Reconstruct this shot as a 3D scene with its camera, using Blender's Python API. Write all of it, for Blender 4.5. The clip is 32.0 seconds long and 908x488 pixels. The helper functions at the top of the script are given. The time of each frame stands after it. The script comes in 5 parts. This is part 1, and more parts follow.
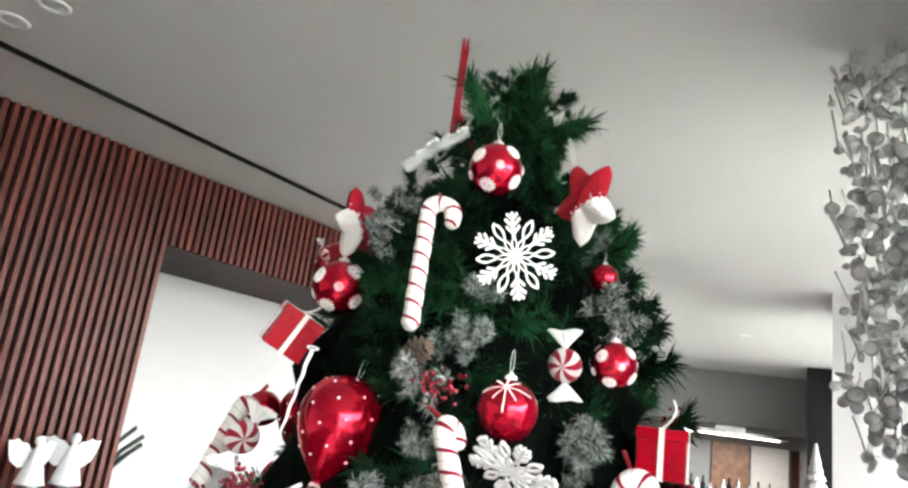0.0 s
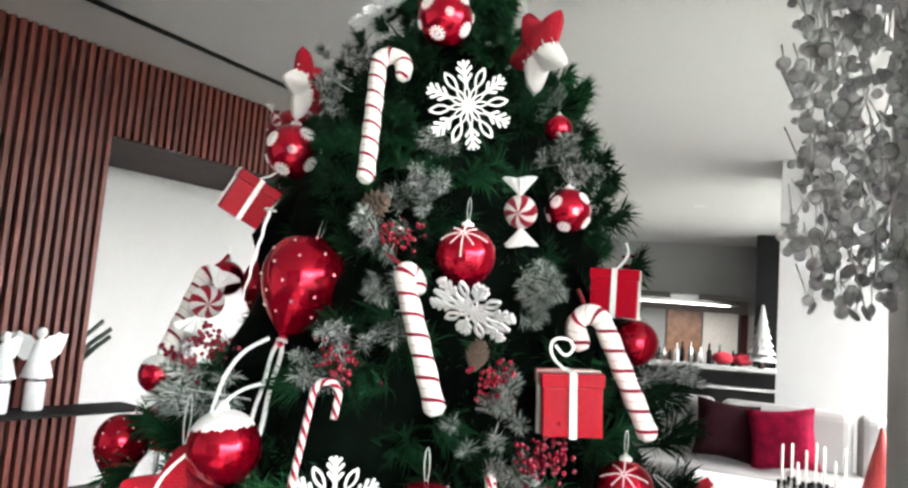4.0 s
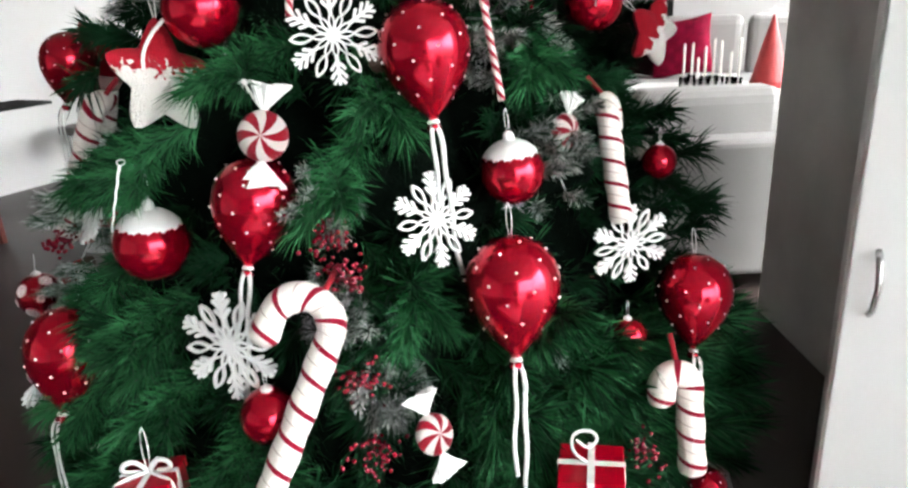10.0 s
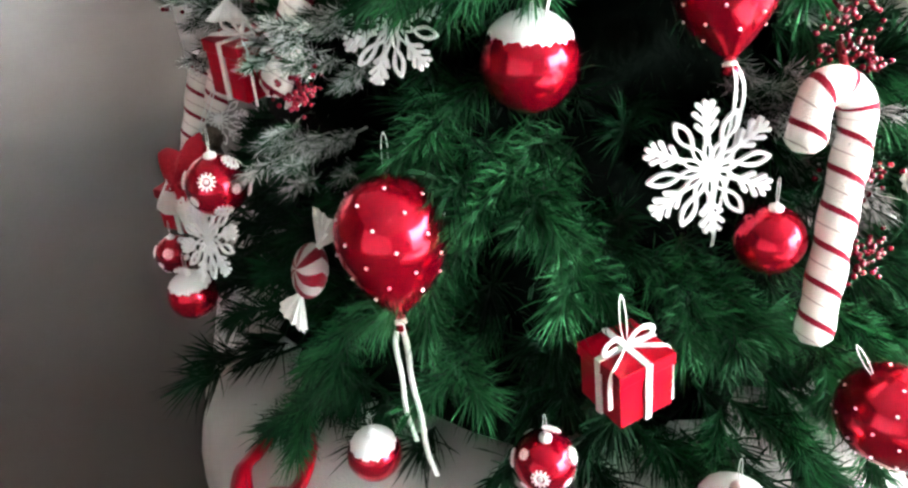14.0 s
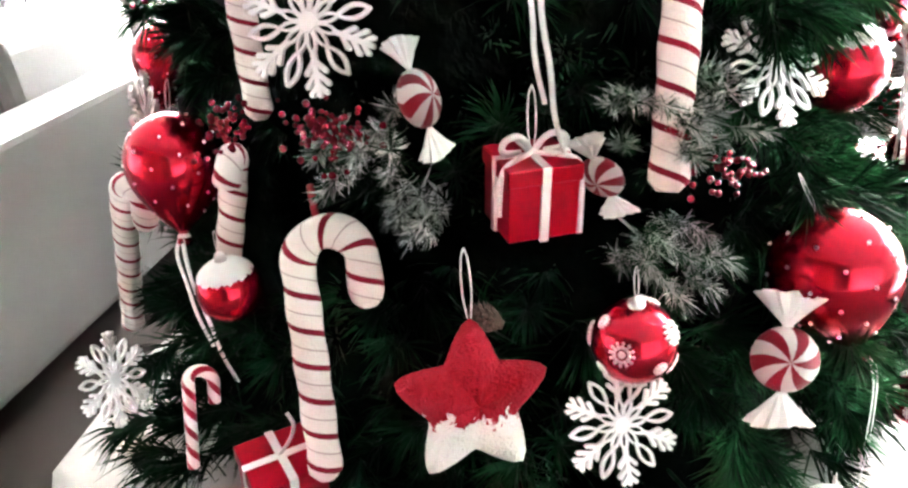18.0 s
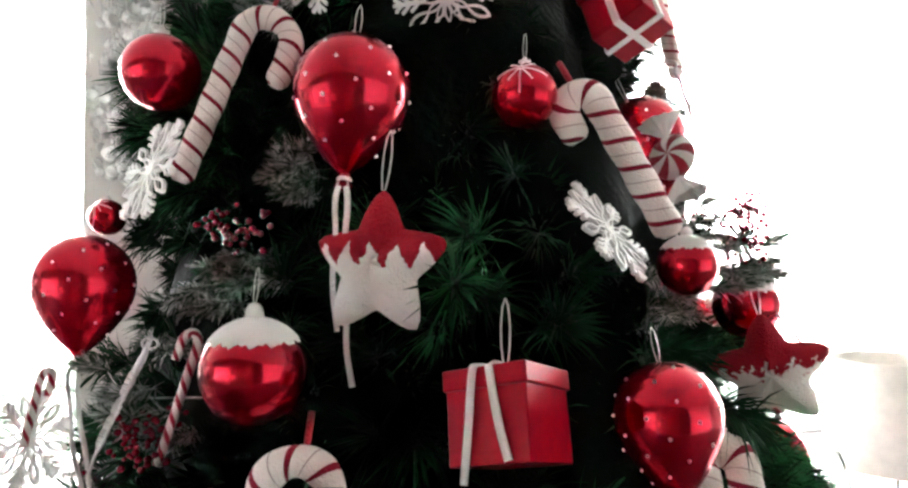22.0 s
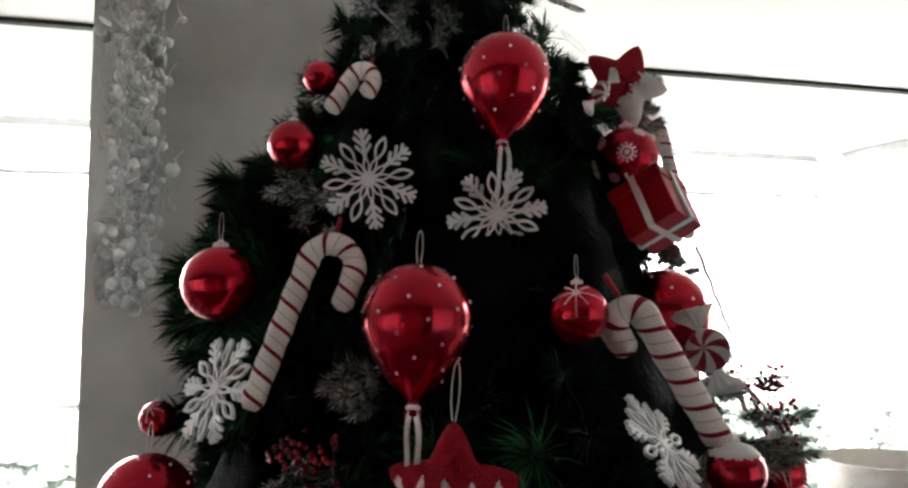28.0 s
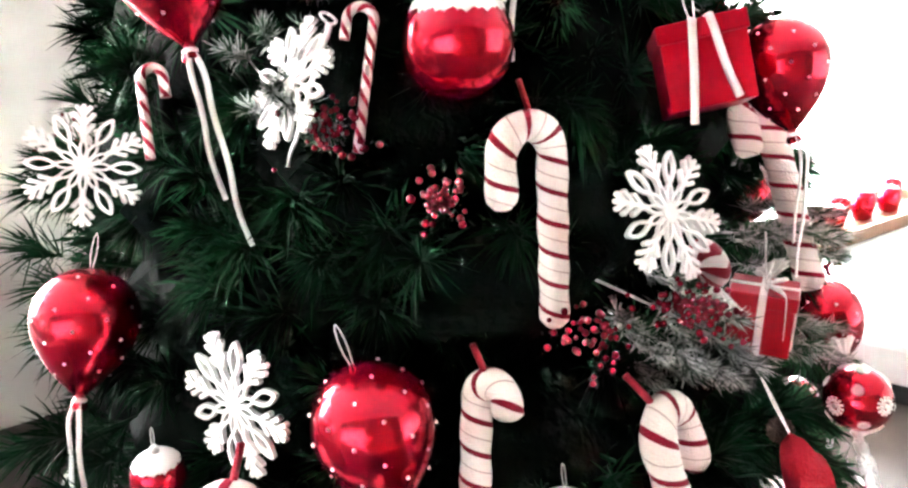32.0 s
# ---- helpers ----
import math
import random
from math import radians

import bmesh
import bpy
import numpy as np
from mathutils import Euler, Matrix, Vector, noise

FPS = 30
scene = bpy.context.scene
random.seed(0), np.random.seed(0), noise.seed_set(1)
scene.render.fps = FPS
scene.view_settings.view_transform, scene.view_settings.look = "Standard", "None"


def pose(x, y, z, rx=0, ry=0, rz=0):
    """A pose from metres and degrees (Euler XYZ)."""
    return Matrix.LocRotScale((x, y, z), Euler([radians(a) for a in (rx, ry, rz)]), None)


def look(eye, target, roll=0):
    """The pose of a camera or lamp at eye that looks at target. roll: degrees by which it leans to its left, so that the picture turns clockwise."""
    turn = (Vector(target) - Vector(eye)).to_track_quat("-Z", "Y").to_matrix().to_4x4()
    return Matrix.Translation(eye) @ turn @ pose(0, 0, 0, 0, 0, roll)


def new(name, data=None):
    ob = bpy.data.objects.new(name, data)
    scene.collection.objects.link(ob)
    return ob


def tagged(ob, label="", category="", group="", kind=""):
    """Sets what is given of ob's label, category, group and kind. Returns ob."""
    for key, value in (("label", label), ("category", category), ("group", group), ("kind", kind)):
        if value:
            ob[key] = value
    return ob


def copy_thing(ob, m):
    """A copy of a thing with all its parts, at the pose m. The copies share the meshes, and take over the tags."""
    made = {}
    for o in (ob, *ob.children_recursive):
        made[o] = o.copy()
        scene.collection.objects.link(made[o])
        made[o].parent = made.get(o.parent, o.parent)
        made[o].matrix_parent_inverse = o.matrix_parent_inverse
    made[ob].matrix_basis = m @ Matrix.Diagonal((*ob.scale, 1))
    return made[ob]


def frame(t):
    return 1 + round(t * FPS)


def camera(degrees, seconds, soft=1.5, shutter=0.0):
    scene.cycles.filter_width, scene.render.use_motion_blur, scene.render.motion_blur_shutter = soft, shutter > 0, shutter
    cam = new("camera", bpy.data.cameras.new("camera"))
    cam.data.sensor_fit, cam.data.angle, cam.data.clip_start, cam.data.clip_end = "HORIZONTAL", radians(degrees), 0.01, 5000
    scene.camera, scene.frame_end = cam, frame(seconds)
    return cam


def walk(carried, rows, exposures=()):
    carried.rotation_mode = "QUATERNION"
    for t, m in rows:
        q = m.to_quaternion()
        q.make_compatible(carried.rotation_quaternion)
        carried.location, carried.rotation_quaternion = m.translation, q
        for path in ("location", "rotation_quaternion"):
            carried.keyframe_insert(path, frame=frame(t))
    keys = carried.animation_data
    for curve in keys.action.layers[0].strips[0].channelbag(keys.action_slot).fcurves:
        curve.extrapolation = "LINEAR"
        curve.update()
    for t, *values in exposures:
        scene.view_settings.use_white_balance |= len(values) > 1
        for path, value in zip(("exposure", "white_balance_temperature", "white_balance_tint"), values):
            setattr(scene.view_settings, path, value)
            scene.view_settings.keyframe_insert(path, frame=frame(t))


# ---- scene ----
cam = camera(65.1, 32.0, soft=2.5)
PATH = [
    (0, (0.114, 0.231, 1.727), (0.295, 2.161, 2.218), 7.7),
    (0.5, (0.111, 0.230, 1.728), (0.297, 2.151, 2.252), 7.4),
    (1, (0.113, 0.227, 1.722), (0.315, 2.154, 2.218), 7.0),
    (1.5, (0.121, 0.221, 1.714), (0.356, 2.153, 2.176), 6.3),
    (2, (0.126, 0.220, 1.704), (0.407, 2.159, 2.103), 5.4),
    (2.5, (0.126, 0.224, 1.690), (0.422, 2.170, 2.042), 4.7),
    (4.5, (0.138, 0.247, 1.653), (0.496, 2.209, 1.806), 4.0),
    (5, (0.144, 0.265, 1.643), (0.564, 2.217, 1.754), 3.4),
    (5.5, (0.137, 0.266, 1.623), (0.542, 2.224, 1.649), 3.2),
    (6, (0.131, 0.256, 1.607), (0.556, 2.210, 1.567), 3.3),
    (6.5, (0.134, 0.248, 1.594), (0.584, 2.195, 1.508), 3.0),
    (7, (0.134, 0.247, 1.555), (0.625, 2.173, 1.337), 1.1),
    (7.5, (0.140, 0.268, 1.536), (0.628, 2.183, 1.226), 1.1),
    (8, (0.144, 0.274, 1.516), (0.604, 2.177, 1.107), 0.2),
    (8.5, (0.138, 0.258, 1.491), (0.592, 2.162, 1.080), -1.1),
    (9, (0.128, 0.245, 1.447), (0.506, 2.138, 0.925), -3.1),
    (9.5, (0.082, 0.220, 1.415), (0.544, 2.069, 0.809), -2.7),
    (10, (-0.027, 0.205, 1.407), (0.556, 1.999, 0.744), -2.7),
    (10.5, (-0.151, 0.171, 1.376), (0.369, 1.969, 0.670), -3.1),
    (11, (-0.224, 0.196, 1.377), (0.149, 1.995, 0.588), -2.9),
    (11.5, (-0.274, 0.230, 1.378), (-0.006, 1.974, 0.437), -3.2),
    (12, (-0.307, 0.322, 1.363), (0.024, 2.079, 0.466), -3.8),
    (12.5, (-0.386, 0.497, 1.319), (0.101, 2.066, 0.178), -3.8),
    (13, (-0.539, 0.649, 1.318), (0.137, 2.181, 0.225), -6.2),
    (13.5, (-0.775, 0.789, 1.338), (0.307, 2.122, 0.313), -2.8),
    (14, (-0.879, 0.955, 1.310), (0.237, 2.213, 0.227), -3.4),
    (14.5, (-0.939, 1.188, 1.332), (0.273, 2.371, 0.269), -6.2),
    (16.5, (-1.104, 1.814, 1.310), (0.578, 2.085, 0.262), -2.1),
    (17, (-1.200, 2.014, 1.317), (0.588, 1.969, 0.422), -2.0),
    (17.5, (-1.200, 2.124, 1.312), (0.592, 2.014, 0.429), -0.4),
    (18, (-1.127, 2.248, 1.301), (0.621, 2.082, 0.343), -4.5),
    (18.5, (-1.070, 2.382, 1.310), (0.712, 2.032, 0.470), -0.9),
    (19, (-1.067, 2.555, 1.348), (0.642, 1.873, 0.566), -2.1),
    (19.5, (-1.051, 2.629, 1.366), (0.616, 1.792, 0.644), 0.8),
    (20, (-0.969, 2.626, 1.368), (0.757, 1.890, 0.677), -2.2),
    (20.5, (-0.883, 2.596, 1.382), (0.812, 1.769, 0.717), -2.2),
    (21, (-0.831, 2.606, 1.409), (0.829, 1.634, 0.863), 0.7),
    (21.5, (-0.882, 2.627, 1.347), (0.894, 1.710, 1.284), -1.8),
    (22, (-0.914, 2.692, 1.480), (0.815, 1.688, 1.535), 0.0),
    (22.5, (-0.952, 2.733, 1.533), (0.742, 1.682, 1.691), 0.4),
    (23, (-0.961, 2.749, 1.584), (0.733, 1.703, 1.778), -0.2),
    (23.5, (-0.957, 2.739, 1.596), (0.754, 1.761, 1.933), -0.1),
    (24, (-0.965, 2.757, 1.676), (0.702, 1.722, 2.060), -0.4),
    (24.5, (-0.949, 2.744, 1.725), (0.745, 1.765, 2.135), -0.6),
    (26.5, (-0.903, 2.677, 1.723), (0.905, 1.902, 2.080), 0.6),
    (27, (-0.905, 2.709, 1.725), (0.840, 1.784, 2.038), 0.8),
    (27.5, (-0.911, 2.759, 1.713), (0.753, 1.692, 2.013), 0.6),
    (28, (-0.900, 2.827, 1.693), (0.773, 1.755, 1.923), -1.1),
    (28.5, (-0.860, 2.853, 1.678), (0.808, 1.764, 1.846), -0.4),
    (29, (-0.731, 2.860, 1.661), (0.828, 1.613, 1.790), -4.1),
    (29.5, (-0.581, 2.871, 1.673), (0.826, 1.452, 1.594), -5.5),
    (30, (-0.529, 2.941, 1.618), (0.724, 1.392, 1.448), -5.4),
    (30.5, (-0.419, 3.034, 1.566), (0.662, 1.384, 1.240), -5.0),
    (31, (-0.382, 3.087, 1.511), (0.597, 1.409, 1.036), -3.2),
    (31.5, (-0.406, 3.092, 1.467), (0.559, 1.460, 0.830), -2.6),
    (32, (-0.530, 3.155, 1.388), (0.569, 1.608, 0.758), -1.5),
]
EXPOSURES = [(0.0, 4.85), (6.0, 4.45), (10.0, 4.3), (12.0, 4.7), (14.0, 5.8), (16.5, 6.85), (20.5, 7.45), (21.3, 7.2), (22.5, 5.45), (24.0, 4.5), (28.3, 4.75), (29.0, 5.85), (30.0, 6.45), (31.0, 7.15), (32.0, 7.5)]
walk(cam, [(t, look(eye, target, roll)) for t, eye, target, roll in PATH], EXPOSURES)

# ---- world and light ----
world = bpy.data.worlds.new("sky")
scene.world = world
world.use_nodes = True
wn, wl = world.node_tree.nodes, world.node_tree.links
sky = wn.new("ShaderNodeTexSky")
sky.sky_type, sky.sun_disc = "NISHITA", False
sky.sun_elevation, sky.sun_rotation = radians(55), radians(120)
sky.dust_density, sky.air_density, sky.ozone_density = 4.0, 1.0, 1.0
grey = wn.new("ShaderNodeHueSaturation")
grey.inputs["Saturation"].default_value = 0.08
wl.new(sky.outputs[0], grey.inputs["Color"])
wl.new(grey.outputs[0], wn["Background"].inputs["Color"])
wn["Background"].inputs["Strength"].default_value = 0.15
sun = new("sun", bpy.data.lights.new("sun", "SUN"))
sun.data.energy, sun.data.angle, sun.data.color = 0.5, radians(20), (1.0, 0.98, 0.96)
sun.matrix_world = look((12, -7, 20), (0, 0, 0))

H = 3.27
# window wall: foot, direction along it, direction into the room
W0, WU = Vector((3.42, -1.92, 0)), Vector((0.31, 0.951, 0)).normalized()
WN = Vector((-WU.y, WU.x, 0))


def lamp_area(name, centre, target, sx, sy, power):
    ob = new(name, bpy.data.lights.new(name, "AREA"))
    ob.data.shape, ob.data.size, ob.data.size_y, ob.data.energy = "RECTANGLE", sx, sy, power
    ob.matrix_world = look(centre, target)
    return ob


# ---- materials ----
def material(name):
    m = bpy.data.materials.new(name)
    m.use_nodes = True
    return m, m.node_tree.nodes, m.node_tree.links, m.node_tree.nodes["Principled BSDF"]


def plain(name, color, rough=0.5, metal=0.0, vary=0.15, scale=12.0, bump=0.0, bump_scale=80.0, coat=0.0, sheen=0.0, stain=0.0, coord="Object", random=0.0):
    """Base colour broken by noise at two scales, with fine relief."""
    m, n, l, b = material(name)
    tex = n.new("ShaderNodeTexCoord")
    big, fine = n.new("ShaderNodeTexNoise"), n.new("ShaderNodeTexNoise")
    big.inputs["Scale"].default_value, fine.inputs["Scale"].default_value = scale, bump_scale
    big.inputs["Detail"].default_value = 5
    for k in (big, fine):
        l.new(tex.outputs[coord], k.inputs["Vector"])
    ramp = n.new("ShaderNodeMapRange")
    ramp.inputs["From Min"].default_value, ramp.inputs["From Max"].default_value = 0.3, 0.7
    ramp.inputs["To Min"].default_value, ramp.inputs["To Max"].default_value = 1 - vary, 1 + vary
    l.new(big.outputs["Fac"], ramp.inputs["Value"])
    hsv = n.new("ShaderNodeHueSaturation")
    hsv.inputs["Color"].default_value = (*color, 1)
    l.new(ramp.outputs[0], hsv.inputs["Value"])
    out = hsv.outputs[0]
    if random:
        info, mr = n.new("ShaderNodeObjectInfo"), n.new("ShaderNodeMapRange")
        mr.inputs["To Min"].default_value, mr.inputs["To Max"].default_value = 1 - random, 1 + random
        l.new(info.outputs["Random"], mr.inputs["Value"])
        h2 = n.new("ShaderNodeHueSaturation")
        l.new(mr.outputs[0], h2.inputs["Value"])
        l.new(out, h2.inputs["Color"])
        out = h2.outputs[0]
    l.new(out, b.inputs["Base Color"])
    b.inputs["Roughness"].default_value, b.inputs["Metallic"].default_value = rough, metal
    b.inputs["Coat Weight"].default_value, b.inputs["Sheen Weight"].default_value = coat, sheen
    b.inputs["Coat Roughness"].default_value = 0.06
    if bump:
        bp = n.new("ShaderNodeBump")
        bp.inputs["Strength"].default_value, bp.inputs["Distance"].default_value = bump, 0.004
        l.new(fine.outputs["Fac"], bp.inputs["Height"])
        l.new(bp.outputs[0], b.inputs["Normal"])
    return m


NEEDLE = plain("green_needles", (0.008, 0.036, 0.015), 0.5, vary=0.5, scale=9, random=0.6)
# needle green brightened, so light through the outer tufts sits in the colour
TIPS = plain("lit_needle_tips", (0.032, 0.140, 0.055), 0.5, vary=0.4, scale=12, random=0.5)
FLOCK = plain("flocked_needles", (0.58, 0.60, 0.59), 0.8, vary=0.35, scale=40)
# near-black, so the gloom between the boughs lies in the colour
INNER_SHADE = plain("inner_shade", (0.0012, 0.0034, 0.002), 0.8, vary=0.5, scale=14, bump=1.0, bump_scale=60)
for dull in (NEEDLE, TIPS, FLOCK, INNER_SHADE):
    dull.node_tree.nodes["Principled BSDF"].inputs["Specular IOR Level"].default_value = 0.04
BARK = plain("bark", (0.05, 0.035, 0.025), 0.8, bump=0.6)
LACQUER = plain("red_lacquer", (0.48, 0.001, 0.024), 0.17, metal=0.75, vary=0.12, scale=6, coat=0.3, bump=0.03, bump_scale=20)
SPARKLE = plain("white_glitter", (0.82, 0.83, 0.83), 0.6, vary=0.10, scale=300, bump=0.25, bump_scale=500)
WOOL = plain("white_wool", (0.78, 0.76, 0.72), 0.9, vary=0.08, scale=30, bump=1.0, bump_scale=260, sheen=0.4)
SATIN = plain("white_satin", (0.75, 0.77, 0.76), 0.35, vary=0.06, scale=25, sheen=0.3)
REDCARD = plain("red_card", (0.33, 0.0006, 0.012), 0.30, vary=0.08, scale=10)
REDCARD.node_tree.nodes["Principled BSDF"].inputs["Specular IOR Level"].default_value = 0.14
REDFELT = plain("red_felt", (0.33, 0.002, 0.018), 0.85, vary=0.12, scale=25, bump=0.8, bump_scale=300, sheen=0.05)
BERRY = plain("red_berry", (0.17, 0.004, 0.018), 0.25, vary=0.3, scale=60, coat=0.4)
CONE = plain("pine_cone", (0.10, 0.07, 0.05), 0.75, vary=0.4, scale=90)
PLASTER = plain("ceiling_paint", (0.62, 0.62, 0.61), 0.8, vary=0.03, scale=0.7, bump=0.05)
WHITEWALL = plain("white_wall_paint", (0.60, 0.60, 0.60), 0.35, vary=0.03, scale=0.8, bump=0.05)
PIER = plain("grey_render", (0.60, 0.585, 0.565), 0.85, vary=0.22, scale=1.7, bump=0.35, bump_scale=45)
SLAT = plain("brown_slats", (0.125, 0.023, 0.015), 0.45, vary=0.25, scale=7, random=0.15, bump=0.1)
DARKWOOD = plain("dark_red_wood", (0.032, 0.011, 0.009), 0.55, vary=0.3, scale=5)
DARKWOOD.node_tree.nodes["Principled BSDF"].inputs["Specular IOR Level"].default_value = 0.15
FLOOR = plain("brown_floor", (0.042, 0.032, 0.028), 0.46, vary=0.18, scale=1.4, bump=0.05, bump_scale=30)
FLOOR.node_tree.nodes["Principled BSDF"].inputs["Specular IOR Level"].default_value = 0.28
LEATHER = plain("grey_leather", (0.27, 0.265, 0.26), 0.45, vary=0.06, scale=3, bump=0.25, bump_scale=120)
PALELEAF = plain("pale_leaves", (0.58, 0.58, 0.57), 0.7, vary=0.35, scale=18)
BULKHEAD = plain("grey_bulkhead_paint", (0.26, 0.26, 0.255), 0.85, vary=0.06, scale=0.8)
MAROON = plain("dark_maroon_velvet", (0.012, 0.001, 0.003), 0.85, vary=0.3, scale=3)
VELVET = plain("crimson_velvet", (0.17, 0.002, 0.022), 0.85, vary=0.35, scale=3)
MAROON.node_tree.nodes["Principled BSDF"].inputs["Specular IOR Level"].default_value = 0.1
VELVET.node_tree.nodes["Principled BSDF"].inputs["Specular IOR Level"].default_value = 0.1
CHARCOAL = plain("charcoal_paint", (0.011, 0.0115, 0.0115), 0.65, vary=0.2, scale=3)
TAUPE = plain("taupe_paint", (0.16, 0.145, 0.135), 0.7, vary=0.1, scale=2)
STONE = plain("white_stone", (0.62, 0.62, 0.61), 0.3, vary=0.08, scale=5)
FRAME = plain("white_metal", (0.72, 0.73, 0.73), 0.4, vary=0.03, scale=4)
LINEN = plain("beige_linen", (0.50, 0.47, 0.43), 0.9, vary=0.08, scale=18, bump=0.6, bump_scale=350)
SKIRT = plain("grey_felt", (0.46, 0.45, 0.43), 0.95, vary=0.1, scale=9, bump=0.7, bump_scale=220)
OAK = plain("brown_oak", (0.20, 0.10, 0.055), 0.5, vary=0.3, scale=9)
CHARCOAL.node_tree.nodes["Principled BSDF"].inputs["Specular IOR Level"].default_value = 0.15
STEEL = plain("steel", (0.55, 0.55, 0.55), 0.25, metal=0.9, vary=0.05)
LEAF = plain("dark_leaf", (0.02, 0.035, 0.025), 0.5, vary=0.3, scale=12)
PORCELAIN = plain("white_porcelain", (0.80, 0.82, 0.83), 0.25, vary=0.04, scale=15)
PALE = plain("pale_berries", (0.78, 0.78, 0.77), 0.6, vary=0.3, scale=25)
TREES = plain("far_trees", (0.12, 0.14, 0.12), 0.9, vary=0.5, scale=0.6)
GRASS = plain("far_ground", (0.22, 0.23, 0.20), 0.9, vary=0.4, scale=0.05)


def glow_material():
    m, n, l, b = material("lamp_strip_glow")
    b.inputs["Emission Color"].default_value = (1.0, 0.93, 0.84, 1)
    b.inputs["Emission Strength"].default_value = 0.6
    return m


GLOW = glow_material()


def glass_material():
    m, n, l, b = material("clear_glass")
    n.remove(b)
    t, g, mix, f = n.new("ShaderNodeBsdfTransparent"), n.new("ShaderNodeBsdfGlossy"), n.new("ShaderNodeMixShader"), n.new("ShaderNodeFresnel")
    g.inputs["Roughness"].default_value = 0.02
    f.inputs["IOR"].default_value = 1.35
    l.new(f.outputs[0], mix.inputs[0])
    l.new(t.outputs[0], mix.inputs[1])
    l.new(g.outputs[0], mix.inputs[2])
    l.new(mix.outputs[0], n["Material Output"].inputs[0])
    return m


GLASS = glass_material()


def stripe_material(name, bands):
    """Stripes along the mesh's own U: bands is rows of (width, colour)."""
    m, n, l, b = material(name)
    uv, sep, fr, ramp = n.new("ShaderNodeUVMap"), n.new("ShaderNodeSeparateXYZ"), n.new("ShaderNodeMath"), n.new("ShaderNodeValToRGB")
    fr.operation = "FRACT"
    l.new(uv.outputs[0], sep.inputs[0])
    l.new(sep.outputs[0], fr.inputs[0])
    l.new(fr.outputs[0], ramp.inputs[0])
    ramp.color_ramp.interpolation = "CONSTANT"
    at = 0.0
    for k, (width, color) in enumerate(bands):
        e = ramp.color_ramp.elements[k] if k < 2 else ramp.color_ramp.elements.new(at)
        e.position, e.color = at, (*color, 1)
        at += width
    tex, noise_node, bp = n.new("ShaderNodeTexCoord"), n.new("ShaderNodeTexNoise"), n.new("ShaderNodeBump")
    noise_node.inputs["Scale"].default_value = 300
    l.new(tex.outputs["Object"], noise_node.inputs["Vector"])
    bp.inputs["Strength"].default_value, bp.inputs["Distance"].default_value = 0.8, 0.003
    l.new(noise_node.outputs["Fac"], bp.inputs["Height"])
    l.new(bp.outputs[0], b.inputs["Normal"])
    l.new(ramp.outputs[0], b.inputs["Base Color"])
    b.inputs["Roughness"].default_value = 0.85
    b.inputs["Sheen Weight"].default_value = 0.04
    b.inputs["Specular IOR Level"].default_value = 0.2
    return m


WOOL_W, WOOL_R, WOOL_D = (0.80, 0.76, 0.72), (0.23, 0.002, 0.02), (0.42, 0.34, 0.32)
CANDYWOOL = stripe_material("striped_wool", [(0.17, WOOL_R), (0.385, WOOL_W), (0.04, WOOL_D), (0.405, WOOL_W)])
TWIST = stripe_material("twisted_stripes", [(0.42, (0.30, 0.003, 0.025)), (0.58, (0.75, 0.70, 0.68))])
SWIRL = stripe_material("mint_swirl", [(0.5, (0.32, 0.002, 0.02)), (0.5, (0.82, 0.80, 0.78))])
for sm in (TWIST, SWIRL):
    sm.node_tree.nodes["Principled BSDF"].inputs["Roughness"].default_value = 0.3


